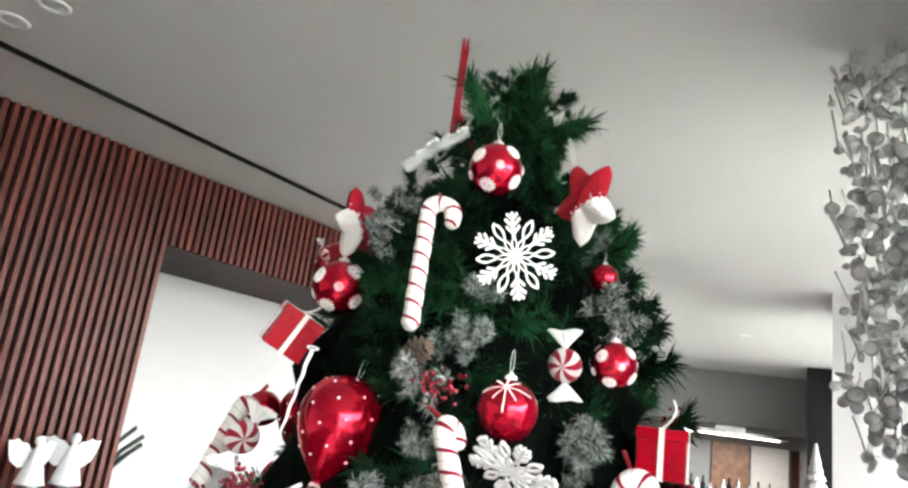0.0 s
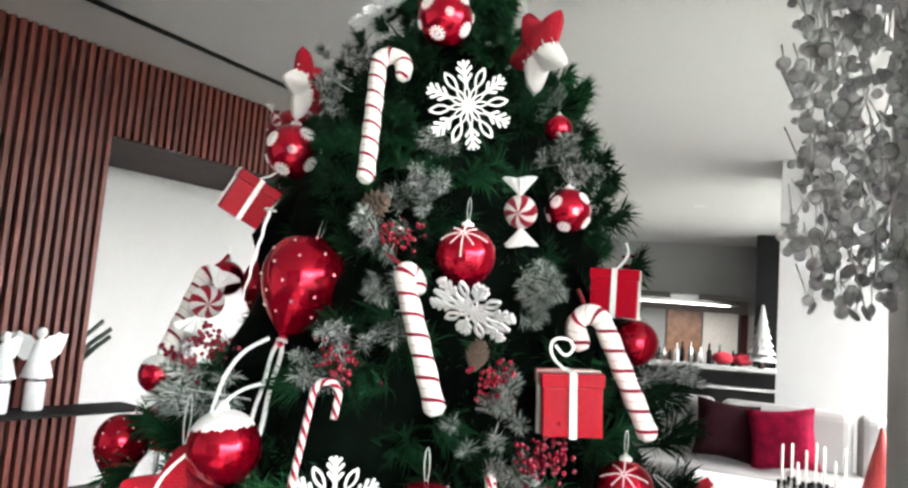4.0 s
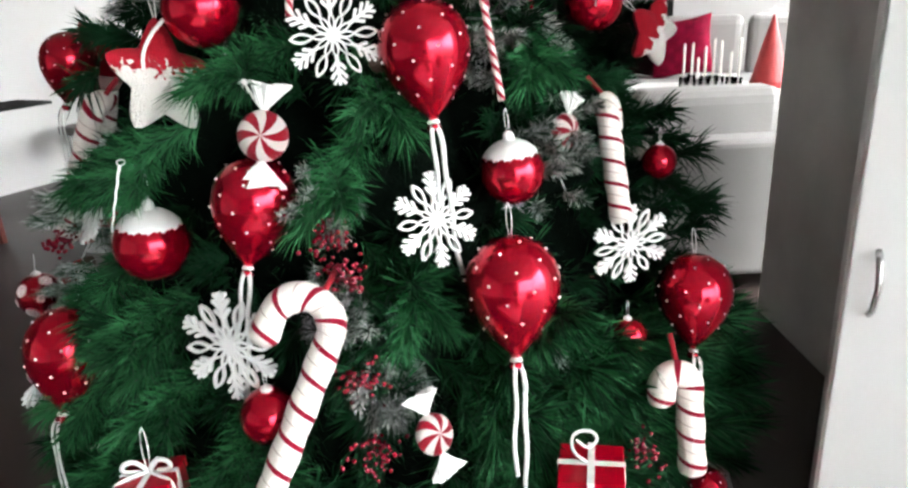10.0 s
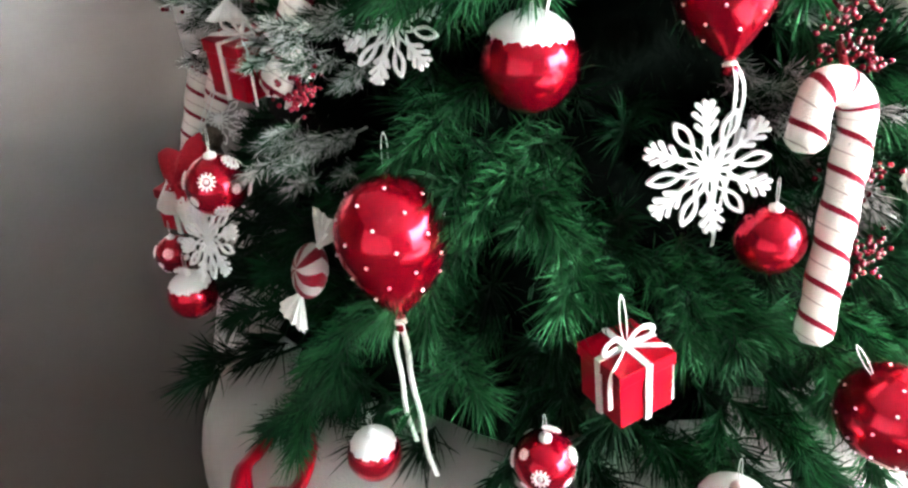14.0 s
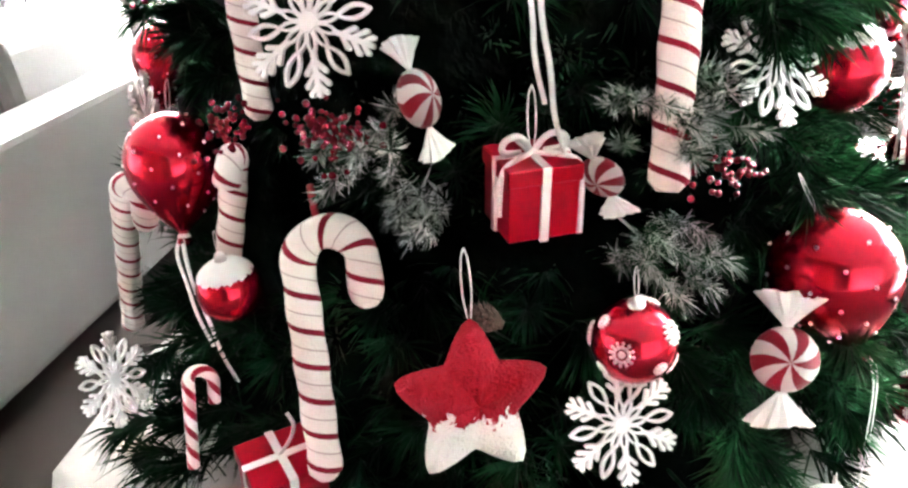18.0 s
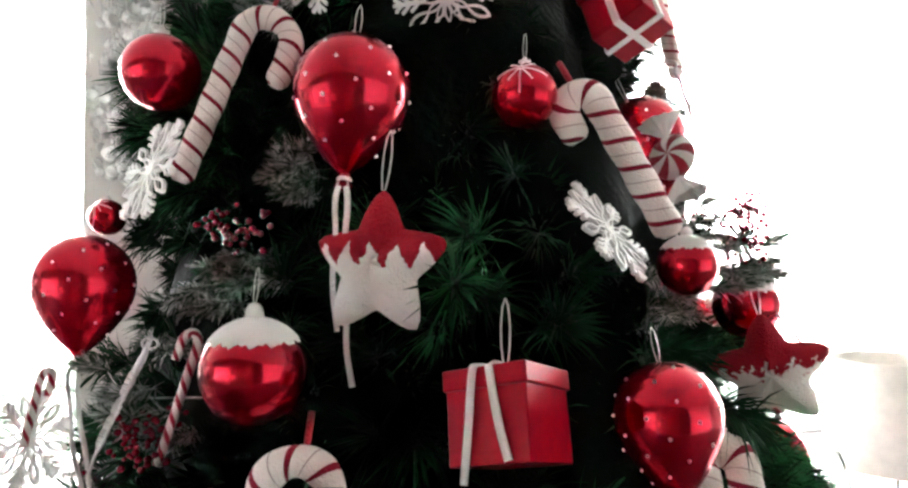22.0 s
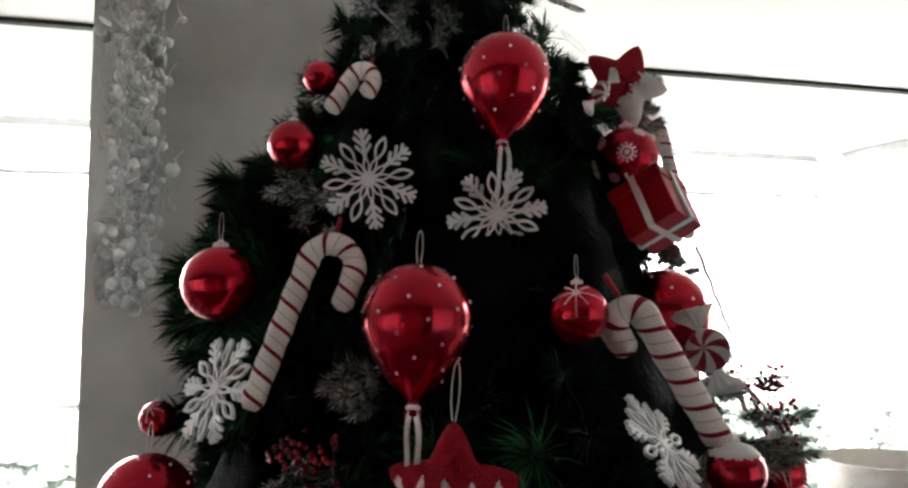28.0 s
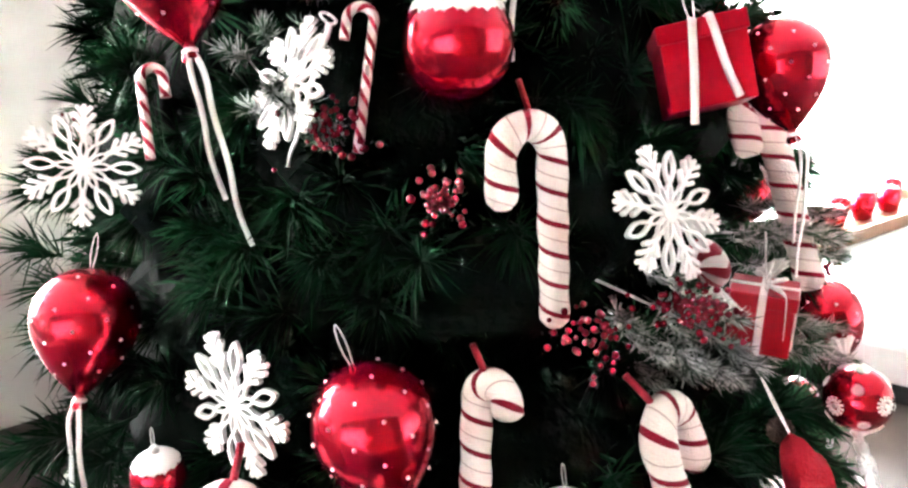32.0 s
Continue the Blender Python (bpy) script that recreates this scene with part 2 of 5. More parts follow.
def star_material(name, level, zig, rag):
    """White plush below, red plush above, with a zigzag edge between."""
    m, n, l, b = material(name)
    tex, sep = n.new("ShaderNodeTexCoord"), n.new("ShaderNodeSeparateXYZ")
    l.new(tex.outputs["Object"], sep.inputs[0])
    wob = n.new("ShaderNodeMath")
    wob.operation = "PINGPONG"
    wob.inputs[1].default_value = 0.17
    l.new(sep.outputs[0], wob.inputs[0])
    mul, add, gt = n.new("ShaderNodeMath"), n.new("ShaderNodeMath"), n.new("ShaderNodeMath")
    mul.operation, add.operation, gt.operation = "MULTIPLY", "ADD", "GREATER_THAN"
    mul.inputs[1].default_value = zig
    l.new(wob.outputs[0], mul.inputs[0])
    l.new(sep.outputs[2], add.inputs[0])
    l.new(mul.outputs[0], add.inputs[1])
    fuzz, fz = n.new("ShaderNodeTexNoise"), n.new("ShaderNodeMath")
    fuzz.inputs["Scale"].default_value = 11.0
    fuzz.inputs["Detail"].default_value = 5.0
    fz.operation = "MULTIPLY_ADD"
    fz.inputs[1].default_value = rag
    l.new(tex.outputs["Object"], fuzz.inputs["Vector"])
    l.new(fuzz.outputs["Fac"], fz.inputs[0])
    l.new(add.outputs[0], fz.inputs[2])
    l.new(fz.outputs[0], gt.inputs[0])
    gt.inputs[1].default_value = level
    mix = n.new("ShaderNodeMix")
    mix.data_type = "RGBA"
    mix.inputs["A"].default_value, mix.inputs["B"].default_value = (0.84, 0.83, 0.80, 1), (0.40, 0.001, 0.018, 1)
    l.new(gt.outputs[0], mix.inputs["Factor"])
    l.new(mix.outputs["Result"], b.inputs["Base Color"])
    noise_node, bp = n.new("ShaderNodeTexNoise"), n.new("ShaderNodeBump")
    noise_node.inputs["Scale"].default_value = 28
    l.new(tex.outputs["Object"], noise_node.inputs["Vector"])
    l.new(noise_node.outputs["Fac"], bp.inputs["Height"])
    bp.inputs["Strength"].default_value, bp.inputs["Distance"].default_value = 0.5, 0.03
    l.new(bp.outputs[0], b.inputs["Normal"])
    b.inputs["Roughness"].default_value, b.inputs["Sheen Weight"].default_value = 0.95, 0.0
    return m


PLUSH = {"red_white_plush": star_material("red_white_plush", 0.17, 0.7, 0.55), "white_red_plush": star_material("white_red_plush", 0.42, 1.9, 0.30), "white_plush": star_material("white_plush", 0.62, 0.8, 0.9)}


# ---- mesh helpers ----
def mesh_of(name, verts, faces, mats, smooth=True, index=None):
    me = bpy.data.meshes.new(name)
    me.from_pydata(verts, [], faces)
    for m in mats if isinstance(mats, (list, tuple)) else [mats]:
        me.materials.append(m)
    if smooth:
        me.polygons.foreach_set("use_smooth", [True] * len(faces))
    if index is not None:
        me.polygons.foreach_set("material_index", index)
    me.update()
    return me


def part(name, data, parent, label="", mat=None, m=None, kind=""):
    """Links a mesh, or a bmesh with its material, as one object under parent."""
    if isinstance(data, bmesh.types.BMesh):
        me = bpy.data.meshes.new(name)
        data.to_mesh(me)
        data.free()
        me.materials.append(mat)
        data = me
    ob = new(name, data)
    ob.parent = parent
    if m is not None:
        ob.matrix_basis = m
    return tagged(ob, label, kind=kind)


def box_bm(bm, x, y, z, sx, sy, sz, bevel=0.0, m=None):
    """Adds a box centred at x, y, z to bm."""
    made = bmesh.ops.create_cube(bm, size=1.0)["verts"]
    bmesh.ops.scale(bm, vec=(sx, sy, sz), verts=made)
    if bevel:
        edges = list({e for v in made for e in v.link_edges})
        made = list({v for f in bmesh.ops.bevel(bm, geom=edges, offset=bevel, segments=3, affect="EDGES", profile=0.5)["faces"] for v in f.verts} | {v for v in made if v.is_valid})
    bmesh.ops.translate(bm, vec=(x, y, z), verts=made)
    if m is not None:
        bmesh.ops.transform(bm, matrix=m, verts=made)
    return bm


def box(x, y, z, sx, sy, sz, bevel=0.0, m=None):
    return box_bm(bmesh.new(), x, y, z, sx, sy, sz, bevel, m)


def lathe(name, profile, mat, segments=24, smooth=True):
    """A turned mesh from rows of (radius, z)."""
    verts, faces = [], []
    for r, z in profile:
        for k in range(segments):
            a = 2 * math.pi * k / segments
            verts.append((r * math.cos(a), r * math.sin(a), z))
    for j in range(len(profile) - 1):
        for k in range(segments):
            k2 = (k + 1) % segments
            faces.append((j * segments + k, j * segments + k2, (j + 1) * segments + k2, (j + 1) * segments + k))
    faces.append(tuple(reversed(range(segments))))
    faces.append(tuple((len(profile) - 1) * segments + k for k in range(segments)))
    return mesh_of(name, verts, faces, mat, smooth)


def tube(name, points, radius, mat, sides=10, turns=0.0, twist=0.0):
    """A tube along points; its U runs turns times along it and twist times round it."""
    pts = [Vector(p) for p in points]
    verts, faces, uvs, at = [], [], [], 0.0
    length = sum((b - a).length for a, b in zip(pts, pts[1:]))
    side, run = None, []
    for k, p in enumerate(pts):
        ahead = (pts[min(k + 1, len(pts) - 1)] - pts[max(k - 1, 0)]).normalized()
        if side is None:
            side = ahead.orthogonal().normalized()
        side = (side - side.dot(ahead) * ahead).normalized()
        up = ahead.cross(side)
        if k:
            at += (p - pts[k - 1]).length
        run.append(at / length)
        rad = radius(at / length) if callable(radius) else radius
        for j in range(sides):
            a = 2 * math.pi * j / sides
            verts.append(p + rad * (math.cos(a) * side + math.sin(a) * up))
    for k in range(len(pts) - 1):
        for j in range(sides):
            j2 = (j + 1) % sides
            faces.append((k * sides + j, k * sides + j2, (k + 1) * sides + j2, (k + 1) * sides + j))
            u0, u1 = run[k] * turns, run[k + 1] * turns
            a0, a1 = j / sides * twist, (j + 1) / sides * twist
            uvs += [(u0 + a0, 0), (u0 + a1, 0), (u1 + a1, 0), (u1 + a0, 0)]
    n = len(pts) * sides
    faces.append(tuple(reversed(range(sides))))
    faces.append(tuple(range(n - sides, n)))
    uvs += [(0.4, 0)] * (2 * sides)
    me = mesh_of(name, [tuple(v) for v in verts], faces, mat)
    layer = me.uv_layers.new(name="stripe")
    layer.data.foreach_set("uv", [c for uv in uvs for c in uv])
    return me


def joined(name, meshes, mat, smooth=True):
    """One mesh from rows of (mesh, matrix)."""
    verts, faces = [], []
    for me, m in meshes:
        base = len(verts)
        verts += [tuple(m @ v.co) for v in me.vertices]
        faces += [tuple(base + i for i in p.vertices) for p in me.polygons]
    return mesh_of(name, verts, faces, mat, smooth)


def ball_mesh(name, mat, segments=28, rings=16, squash=1.0):
    prof = [(max(0.004, math.sin(math.pi * k / rings)), -squash * math.cos(math.pi * k / rings)) for k in range(rings + 1)]
    return lathe(name, prof, mat, segments)


def empty(name, m, label="", category="", group=""):
    ob = new(name)
    ob.empty_display_size = 0.05
    ob.matrix_basis = m
    return tagged(ob, label, category, group)


def structure(name, data, mat=None, label=""):
    if isinstance(data, bmesh.types.BMesh):
        me = bpy.data.meshes.new(name)
        data.to_mesh(me)
        data.free()
        me.materials.append(mat)
        data = me
    return tagged(new(name, data), label, "", "", "structure")


DONE = {}
SPOTS = []


def place(kind, build, m, size):
    """The first of a kind is built; those after it are copies."""
    mm = m @ Matrix.Diagonal((size, size, size, 1))
    SPOTS.append(m.translation)
    if kind == "balloon":
        SPOTS.append(m @ Vector((0, 0, -1.1 * size)))
    if kind not in DONE:
        DONE[kind] = build()
        DONE[kind].matrix_basis = mm
        return DONE[kind]
    ob = copy_thing(DONE[kind], m)
    ob.matrix_basis = mm
    return ob


# ---- the room ----
SU, SN = Vector((0.70, 0.714, 0)).normalized(), Vector((-0.714, 0.70, 0)).normalized()
S0 = Vector((-1.449, 5.353, 0))


def along(origin, u, n):
    """A frame whose x runs along u and y along n."""
    m = Matrix((u, n, Vector((0, 0, 1)))).transposed().to_4x4()
    m.translation = origin
    return m


SM = along(S0, SU, SN)
WM = along(W0, WU, WN)

def slab(z0, z1):
    """A slab over the room's plan, ending at the window wall."""
    plan = [(-6.5, -4.02), (2.76, -4.02), (9.16, 15.6), (-6.5, 15.6)]
    bm = bmesh.new()
    low = [bm.verts.new((x, y, z0)) for x, y in plan]
    top = [bm.verts.new((x, y, z1)) for x, y in plan]
    bm.faces.new(list(reversed(low)))
    bm.faces.new(top)
    for k in range(4):
        bm.faces.new((low[k], low[(k + 1) % 4], top[(k + 1) % 4], top[k]))
    return bm


structure("floor", slab(-0.12, 0.0), FLOOR, "dark brown polished floor")
structure("ceiling", slab(H, H + 0.3), PLASTER, "plain pale grey painted ceiling")

# slatted wall, its wide opening and the white recess behind it
structure("wall_west", box(-2.25, 0.06, H / 2, 4.5, 0.10, H, m=SM), DARKWOOD, "dark red backing of the slatted wall")
structure("wall_west_header", box(3.0, 0.06, 2.98, 5.98, 0.10, 0.58, m=SM), DARKWOOD, "dark red header over the opening")
structure("wall_west_soffit", box(3.0, 0.66, 2.72, 5.98, 1.09, 0.05, m=SM), DARKWOOD, "dark wooden soffit of the opening")
structure("wall_recess", box(3.2, 1.30, H / 2, 9.0, 0.12, H, m=SM), WHITEWALL, "glossy white wall of the recess")
structure("wall_recess_side", box(6.05, 0.65, H / 2, 0.1, 1.15, H, m=SM), WHITEWALL, "white side wall of the recess")
slat_long = mesh_of("slat", *[(lambda b: ([tuple(v.co) for v in b.verts], [tuple(v.index for v in f.verts) for f in b.faces]))(k) for k in [box(0, 0, H / 2, 0.034, 0.045, H - 0.006, 0.004)]][0], SLAT, False)
slat_short = mesh_of("slat", *[(lambda b: ([tuple(v.co) for v in b.verts], [tuple(v.index for v in f.verts) for f in b.faces]))(k) for k in [box(0, 0, 2.98, 0.034, 0.045, 0.57, 0.004)]][0], SLAT, False)
wall_west = bpy.data.objects["wall_west"]
header = bpy.data.objects["wall_west_header"]
for k in range(44):
    part("slat", slat_long, wall_west, m=SM @ Matrix.Translation((-0.02 - 0.062 * k, -0.014, 0)))
for k in range(46):
    part("slat", slat_short, header, m=SM @ Matrix.Translation((0.042 + 0.062 * k, -0.014, 0)))
GM = along(Vector((-1.22, 4.55, 0)), Vector((0.645, 0.764, 0)), Vector((-0.764, 0.645, 0)))
# shadow gap with its light strip in the ceiling, both sides
structure("ceiling_groove_west", box(-1.5, 0, H - 0.012, 6.0, 0.035, 0.02, m=GM), CHARCOAL, "dark shadow groove in the ceiling")
structure("ceiling_trim_west", box(-1.5, 0.026, H - 0.01, 6.0, 0.012, 0.018, m=GM), FRAME, "white metal edge of the ceiling groove")
structure("ceiling_groove_east", box(0.55, 1.72, H - 0.012, 10.1, 0.05, 0.02, m=WM), CHARCOAL, "dark curtain groove in the ceiling")

# window wall
structure("wall_east_sill", box(5.08, -0.06, 0.05, 13.9, 0.14, 0.10, m=WM), FRAME, "white metal window sill")
structure("wall_south_sill", box(1.13, -3.95, 0.05, 3.2, 0.14, 0.10), FRAME, "white metal window sill")
# added out of view, to keep window light off the kitchen
structure("wall_east_unseen", box(15.2, -0.06, H / 2, 6.2, 0.2, H, m=WM), TAUPE, "unseen taupe wall added to keep window light off the kitchen")
structure("column_corner", box(2.80, -3.95, H / 2, 0.14, 0.14, H), FRAME, "white metal corner post")
for k in range(9):
    m, w = (WM @ Matrix.Translation((-1.92 + 2.0 * k, -0.06, 0)), 2.0) if k < 7 else (pose(-0.47 + 1.6 * (k - 7), -3.95, 0), 1.6)
    win = tagged(new("window_%d" % (k + 1)), "tall clear window with white metal frame", "", "", "structure")
    win.matrix_basis = m
    span = w - 0.07
    part("window_frame", box(0, 0, 1.68, 0.07, 0.09, 3.16), win, mat=FRAME)
    part("window_frame", box(w / 2, 0, H - 0.04, span, 0.08, 0.07), win, mat=FRAME)
    part("window_frame", box(w / 2, 0, 2.86, span, 0.05, 0.035), win, mat=FRAME)
    part("window_rail", box(w / 2, 0, 1.18, span, 0.06, 0.05), win, mat=FRAME)
    pane = part("pane", box(w / 2, 0, 2.023, span, 0.008, 1.635), win, mat=GLASS)
    low = part("pane", box(w / 2, 0, 0.6275, span, 0.008, 1.05), win, mat=GLASS)
    high = part("pane", box(w / 2, 0, 3.035, span, 0.008, 0.31), win, mat=GLASS)
    for g in (pane, low, high):
        g.visible_shadow = False

# pier beside the tree, parallel to the windows
PM = along(Vector((2.16, 2.56, 0)), -WU, -WN)
pier = structure("wall_pier", box(0.88, 0.20, H / 2, 1.76, 0.40, H, 0.01, m=PM), PIER, "grey rough-rendered pier")

# walls that close the place
structure("wall_south", box(-3.7, -3.95, H / 2, 6.38, 0.2, H), WHITEWALL, "plain white wall")
structure("wall_southwest", box(-5.2, 0.2, H / 2, 0.2, 8.1, H), WHITEWALL, "plain white wall")
structure("wall_north", box(3.0, 15.5, H / 2, 22, 0.2, H), WHITEWALL, "plain grey-white far wall")
structure("wall_block", box(-0.135, 0.5, H / 2, 1.52, 0.9, H, m=along(Vector((4.68, 5.34, 0)), Vector((0.78, -0.62, 0)).normalized(), Vector((0.62, 0.78, 0)).normalized())), WHITEWALL, "bright white wall block behind the sofa")
structure("column_dark", box(0, 0, H / 2, 0.80, 0.5, H - 0.004, m=pose(7.10, 10.36, 0, 0, 0, -32)), CHARCOAL, "charcoal painted square column")
structure("far_soffit", box(0.6, 1.4, 2.81, 9.0, 2.8, 0.90, m=pose(6.1, 12.26, 0, 0, 0, -22)), BULKHEAD, "grey bulkhead over the kitchen")

# outside
structure("ground", box(60, -20, -21.0, 3000, 3000, 0.4), GRASS, "green valley ground below the windows")


def far_wood():
    rnd = np.random.RandomState(4)
    verts, faces = [], []
    lump = [(1, 0, 0), (-1, 0, 0), (0, 1, 0), (0, -1, 0), (0, 0, 1), (0, 0, -1)]
    tri = [(0, 2, 4), (2, 1, 4), (1, 3, 4), (3, 0, 4), (2, 0, 5), (1, 2, 5), (3, 1, 5), (0, 3, 5)]
    for k in range(2600):
        s = rnd.uniform(-120, 120)
        d = rnd.uniform(70, 130)
        c = W0 + WU * s - WN * d
        r = rnd.uniform(0.6, 2.2)
        z = -21.0 + rnd.uniform(0, 3.0) + 1.5 * math.sin(s * 0.13) + d * 0.02
        base = len(verts)
        verts += [(c.x + r * a * rnd.uniform(0.6, 1.3), c.y + r * b * rnd.uniform(0.6, 1.3), z + r * e * rnd.uniform(0.6, 1.3)) for a, b, e in lump]
        faces += [tuple(base + i for i in f) for f in tri]
    tagged(new("far_woods", mesh_of("far_woods", verts, faces, TREES, False)), "distant green woods in the valley", "trees", "", "stuff")


far_wood()

# ---- the tree ----
TX, TY, TOP = 0.376, 1.991, 2.75


def radius_at(z):
    return 0.535 * max(TOP - z, 0.004) ** 0.609


def slim(z):
    """The top of the tree is slimmer than its outline below."""
    return 1.0 - 0.28 * min(1.0, max(0.0, (z - 2.05) / 0.42))


rng = np.random.RandomState(7)


def needles(points, dirs, count, length, spread, width, seed):
    """Quads fanned from points along dirs: vertices and faces."""
    r = np.random.RandomState(seed)
    p, d = np.repeat(points, count, 0), np.repeat(dirs, count, 0)
    v = d + r.normal(0, spread, p.shape)
    v /= np.linalg.norm(v, axis=1)[:, None]
    p = p + d * r.uniform(-0.035, 0.03, (len(p), 1))
    size = length * r.uniform(0.6, 1.15, (len(p), 1))
    side = np.cross(v, r.normal(0, 1, p.shape))
    side *= width / np.linalg.norm(side, axis=1)[:, None]
    droop = np.array([0, 0, -0.12]) * size
    a, b = p - side, p + side
    c, e = p + v * size * 0.6 + side * 0.9, p + v * size * 0.6 - side * 0.9
    t = p + v * size + droop
    verts = np.stack([a, b, c, t, e], 1).reshape(-1, 3)
    base = np.arange(len(p)) * 5
    return verts, [(i, i + 1, i + 2, i + 3, i + 4) for i in base.tolist()]


def bough_mesh(seed, mat, sprigs=10, count=105, length=0.105, spread=0.43, reach=0.42, second=None, width=0.0019):
    """A limb along +x, one metre long, with needle sprigs over its outer part. Sprigs are sized for a limb of 0.6 m."""
    r = np.random.RandomState(seed)
    pts, dirs = [], []
    for k in range(sprigs):
        f = 1.0 - reach * (k / sprigs) ** 0.9
        fan = r.uniform(-1, 1) * (0.10 + 0.42 * (1 - f))
        pts.append((f, fan, r.uniform(-0.09, 0.09)))
        d = np.array([0.8, 0.7 * np.sign(fan) * min(1, abs(fan) * 4) + r.uniform(-0.3, 0.3), r.uniform(-0.25, 0.45)])
        dirs.append(d / np.linalg.norm(d))
    verts, faces = needles(np.array(pts), np.array(dirs), count, length, spread, width, seed + 50)
    stem = tube("stem", [(0, 0, 0), (0.5, 0, -0.02), (0.95, 0, 0.0)], lambda s: 0.012 * (1 - 0.7 * s), mat, 5)
    n = len(verts)
    verts = [tuple(v) for v in verts] + [tuple(v.co) for v in stem.vertices]
    faces = faces + [tuple(n + i for i in p.vertices) for p in stem.polygons]
    if second is None:
        return mesh_of("bough", verts, faces, mat, False)
    return mesh_of("bough", verts, faces, [mat, second], False, (r.uniform(0, 1, len(faces)) < 0.55).astype(int).tolist())


tree = empty("christmas_tree", pose(TX, TY, 0), "tall dark green artificial pine on a draped base", "christmas tree")
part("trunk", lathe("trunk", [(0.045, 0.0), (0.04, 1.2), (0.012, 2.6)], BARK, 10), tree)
# solid hull inside the boughs; blocks light and carries painted shade
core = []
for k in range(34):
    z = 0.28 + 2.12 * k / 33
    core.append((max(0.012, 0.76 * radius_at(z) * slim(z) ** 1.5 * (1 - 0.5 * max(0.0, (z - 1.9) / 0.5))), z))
core_me = lathe("inner_foliage", core, INNER_SHADE, 48)
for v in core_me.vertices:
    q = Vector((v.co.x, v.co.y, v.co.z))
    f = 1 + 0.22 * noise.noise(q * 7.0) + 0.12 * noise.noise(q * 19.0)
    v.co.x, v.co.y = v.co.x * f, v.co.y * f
part("inner_foliage", core_me, tree, "near-black core standing in for the shade between the boughs")
FLOCKED = [bough_mesh(70 + k, FLOCK, 11, 300, 0.056, 0.70, 0.17, NEEDLE, 0.0011) for k in range(3)]


def flocked_spray(x, y, z, k=0):
    """A frosted spray whose tip ends at x, y, z."""
    a, R = math.atan2(y - TY, x - TX), math.hypot(x - TX, y - TY)
    part("flocked_spray", FLOCKED[k % 3], tree, "grey-white frosted pine spray", m=pose(0, 0, z, 50 * k, 8 * (k % 3 - 1), math.degrees(a)) @ Matrix.Diagonal((R, 0.44, 0.44, 1)))


def berry_mesh(seed):
    r = np.random.RandomState(seed)
    bead = ball_mesh("bead", BERRY, 8, 5)
    rows = []
    for k in range(58):
        p = r.normal(0, 1, 3) * (0.022, 0.014, 0.018)
        rows.append((bead, Matrix.Translation(Vector(p)) @ Matrix.Scale(r.uniform(0.003, 0.0052), 4)))
    return joined("berry_spray", rows, BERRY)


BERRIES = [berry_mesh(k) for k in range(3)]


def berry(x, y, z, k=0):
    part("berry_spray", BERRIES[k % 3], tree, "dark red frosted berries", kind="stuff", m=Matrix.Translation((x - TX, y - TY, z)) @ pose(0, 0, 0, 20 * k, 0, 55 * k))


def cone_mesh():
    verts, faces = [], []
    for j in range(9):
        f = j / 8
        R = 0.55 * math.sin(math.pi * (0.12 + 0.80 * f)) + 0.1
        for k in range(8):
            a = 2 * math.pi * (k + 0.5 * (j % 2)) / 8
            c, s = math.cos(a), math.sin(a)
            base = len(verts)
            z = 0.9 - 1.8 * f
            verts += [(0.3 * R * c, 0.3 * R * s, z), (R * c - 0.2 * s, R * s + 0.2 * c, z + 0.06), (1.4 * R * c, 1.4 * R * s, z + 0.24), (R * c + 0.2 * s, R * s - 0.2 * c, z + 0.06), (R * c, R * s, z - 0.12)]
            faces += [(base, base + 1, base + 2), (base, base + 2, base + 3), (base, base + 4, base + 1), (base, base + 3, base + 4), (base + 1, base + 4, base + 2), (base + 3, base + 2, base + 4)]
    return mesh_of("pine_cone", verts, faces, CONE, False)


def pine_cone(x, y, z, r, rx=20, rz=0):
    place("pine_cone", lambda: tagged(new("pine_cone", cone_mesh()), "brown dry pine cone hanging among the needles", "pine cone", "pine cones"), pose(x, y, z, rx, 0, rz), r)


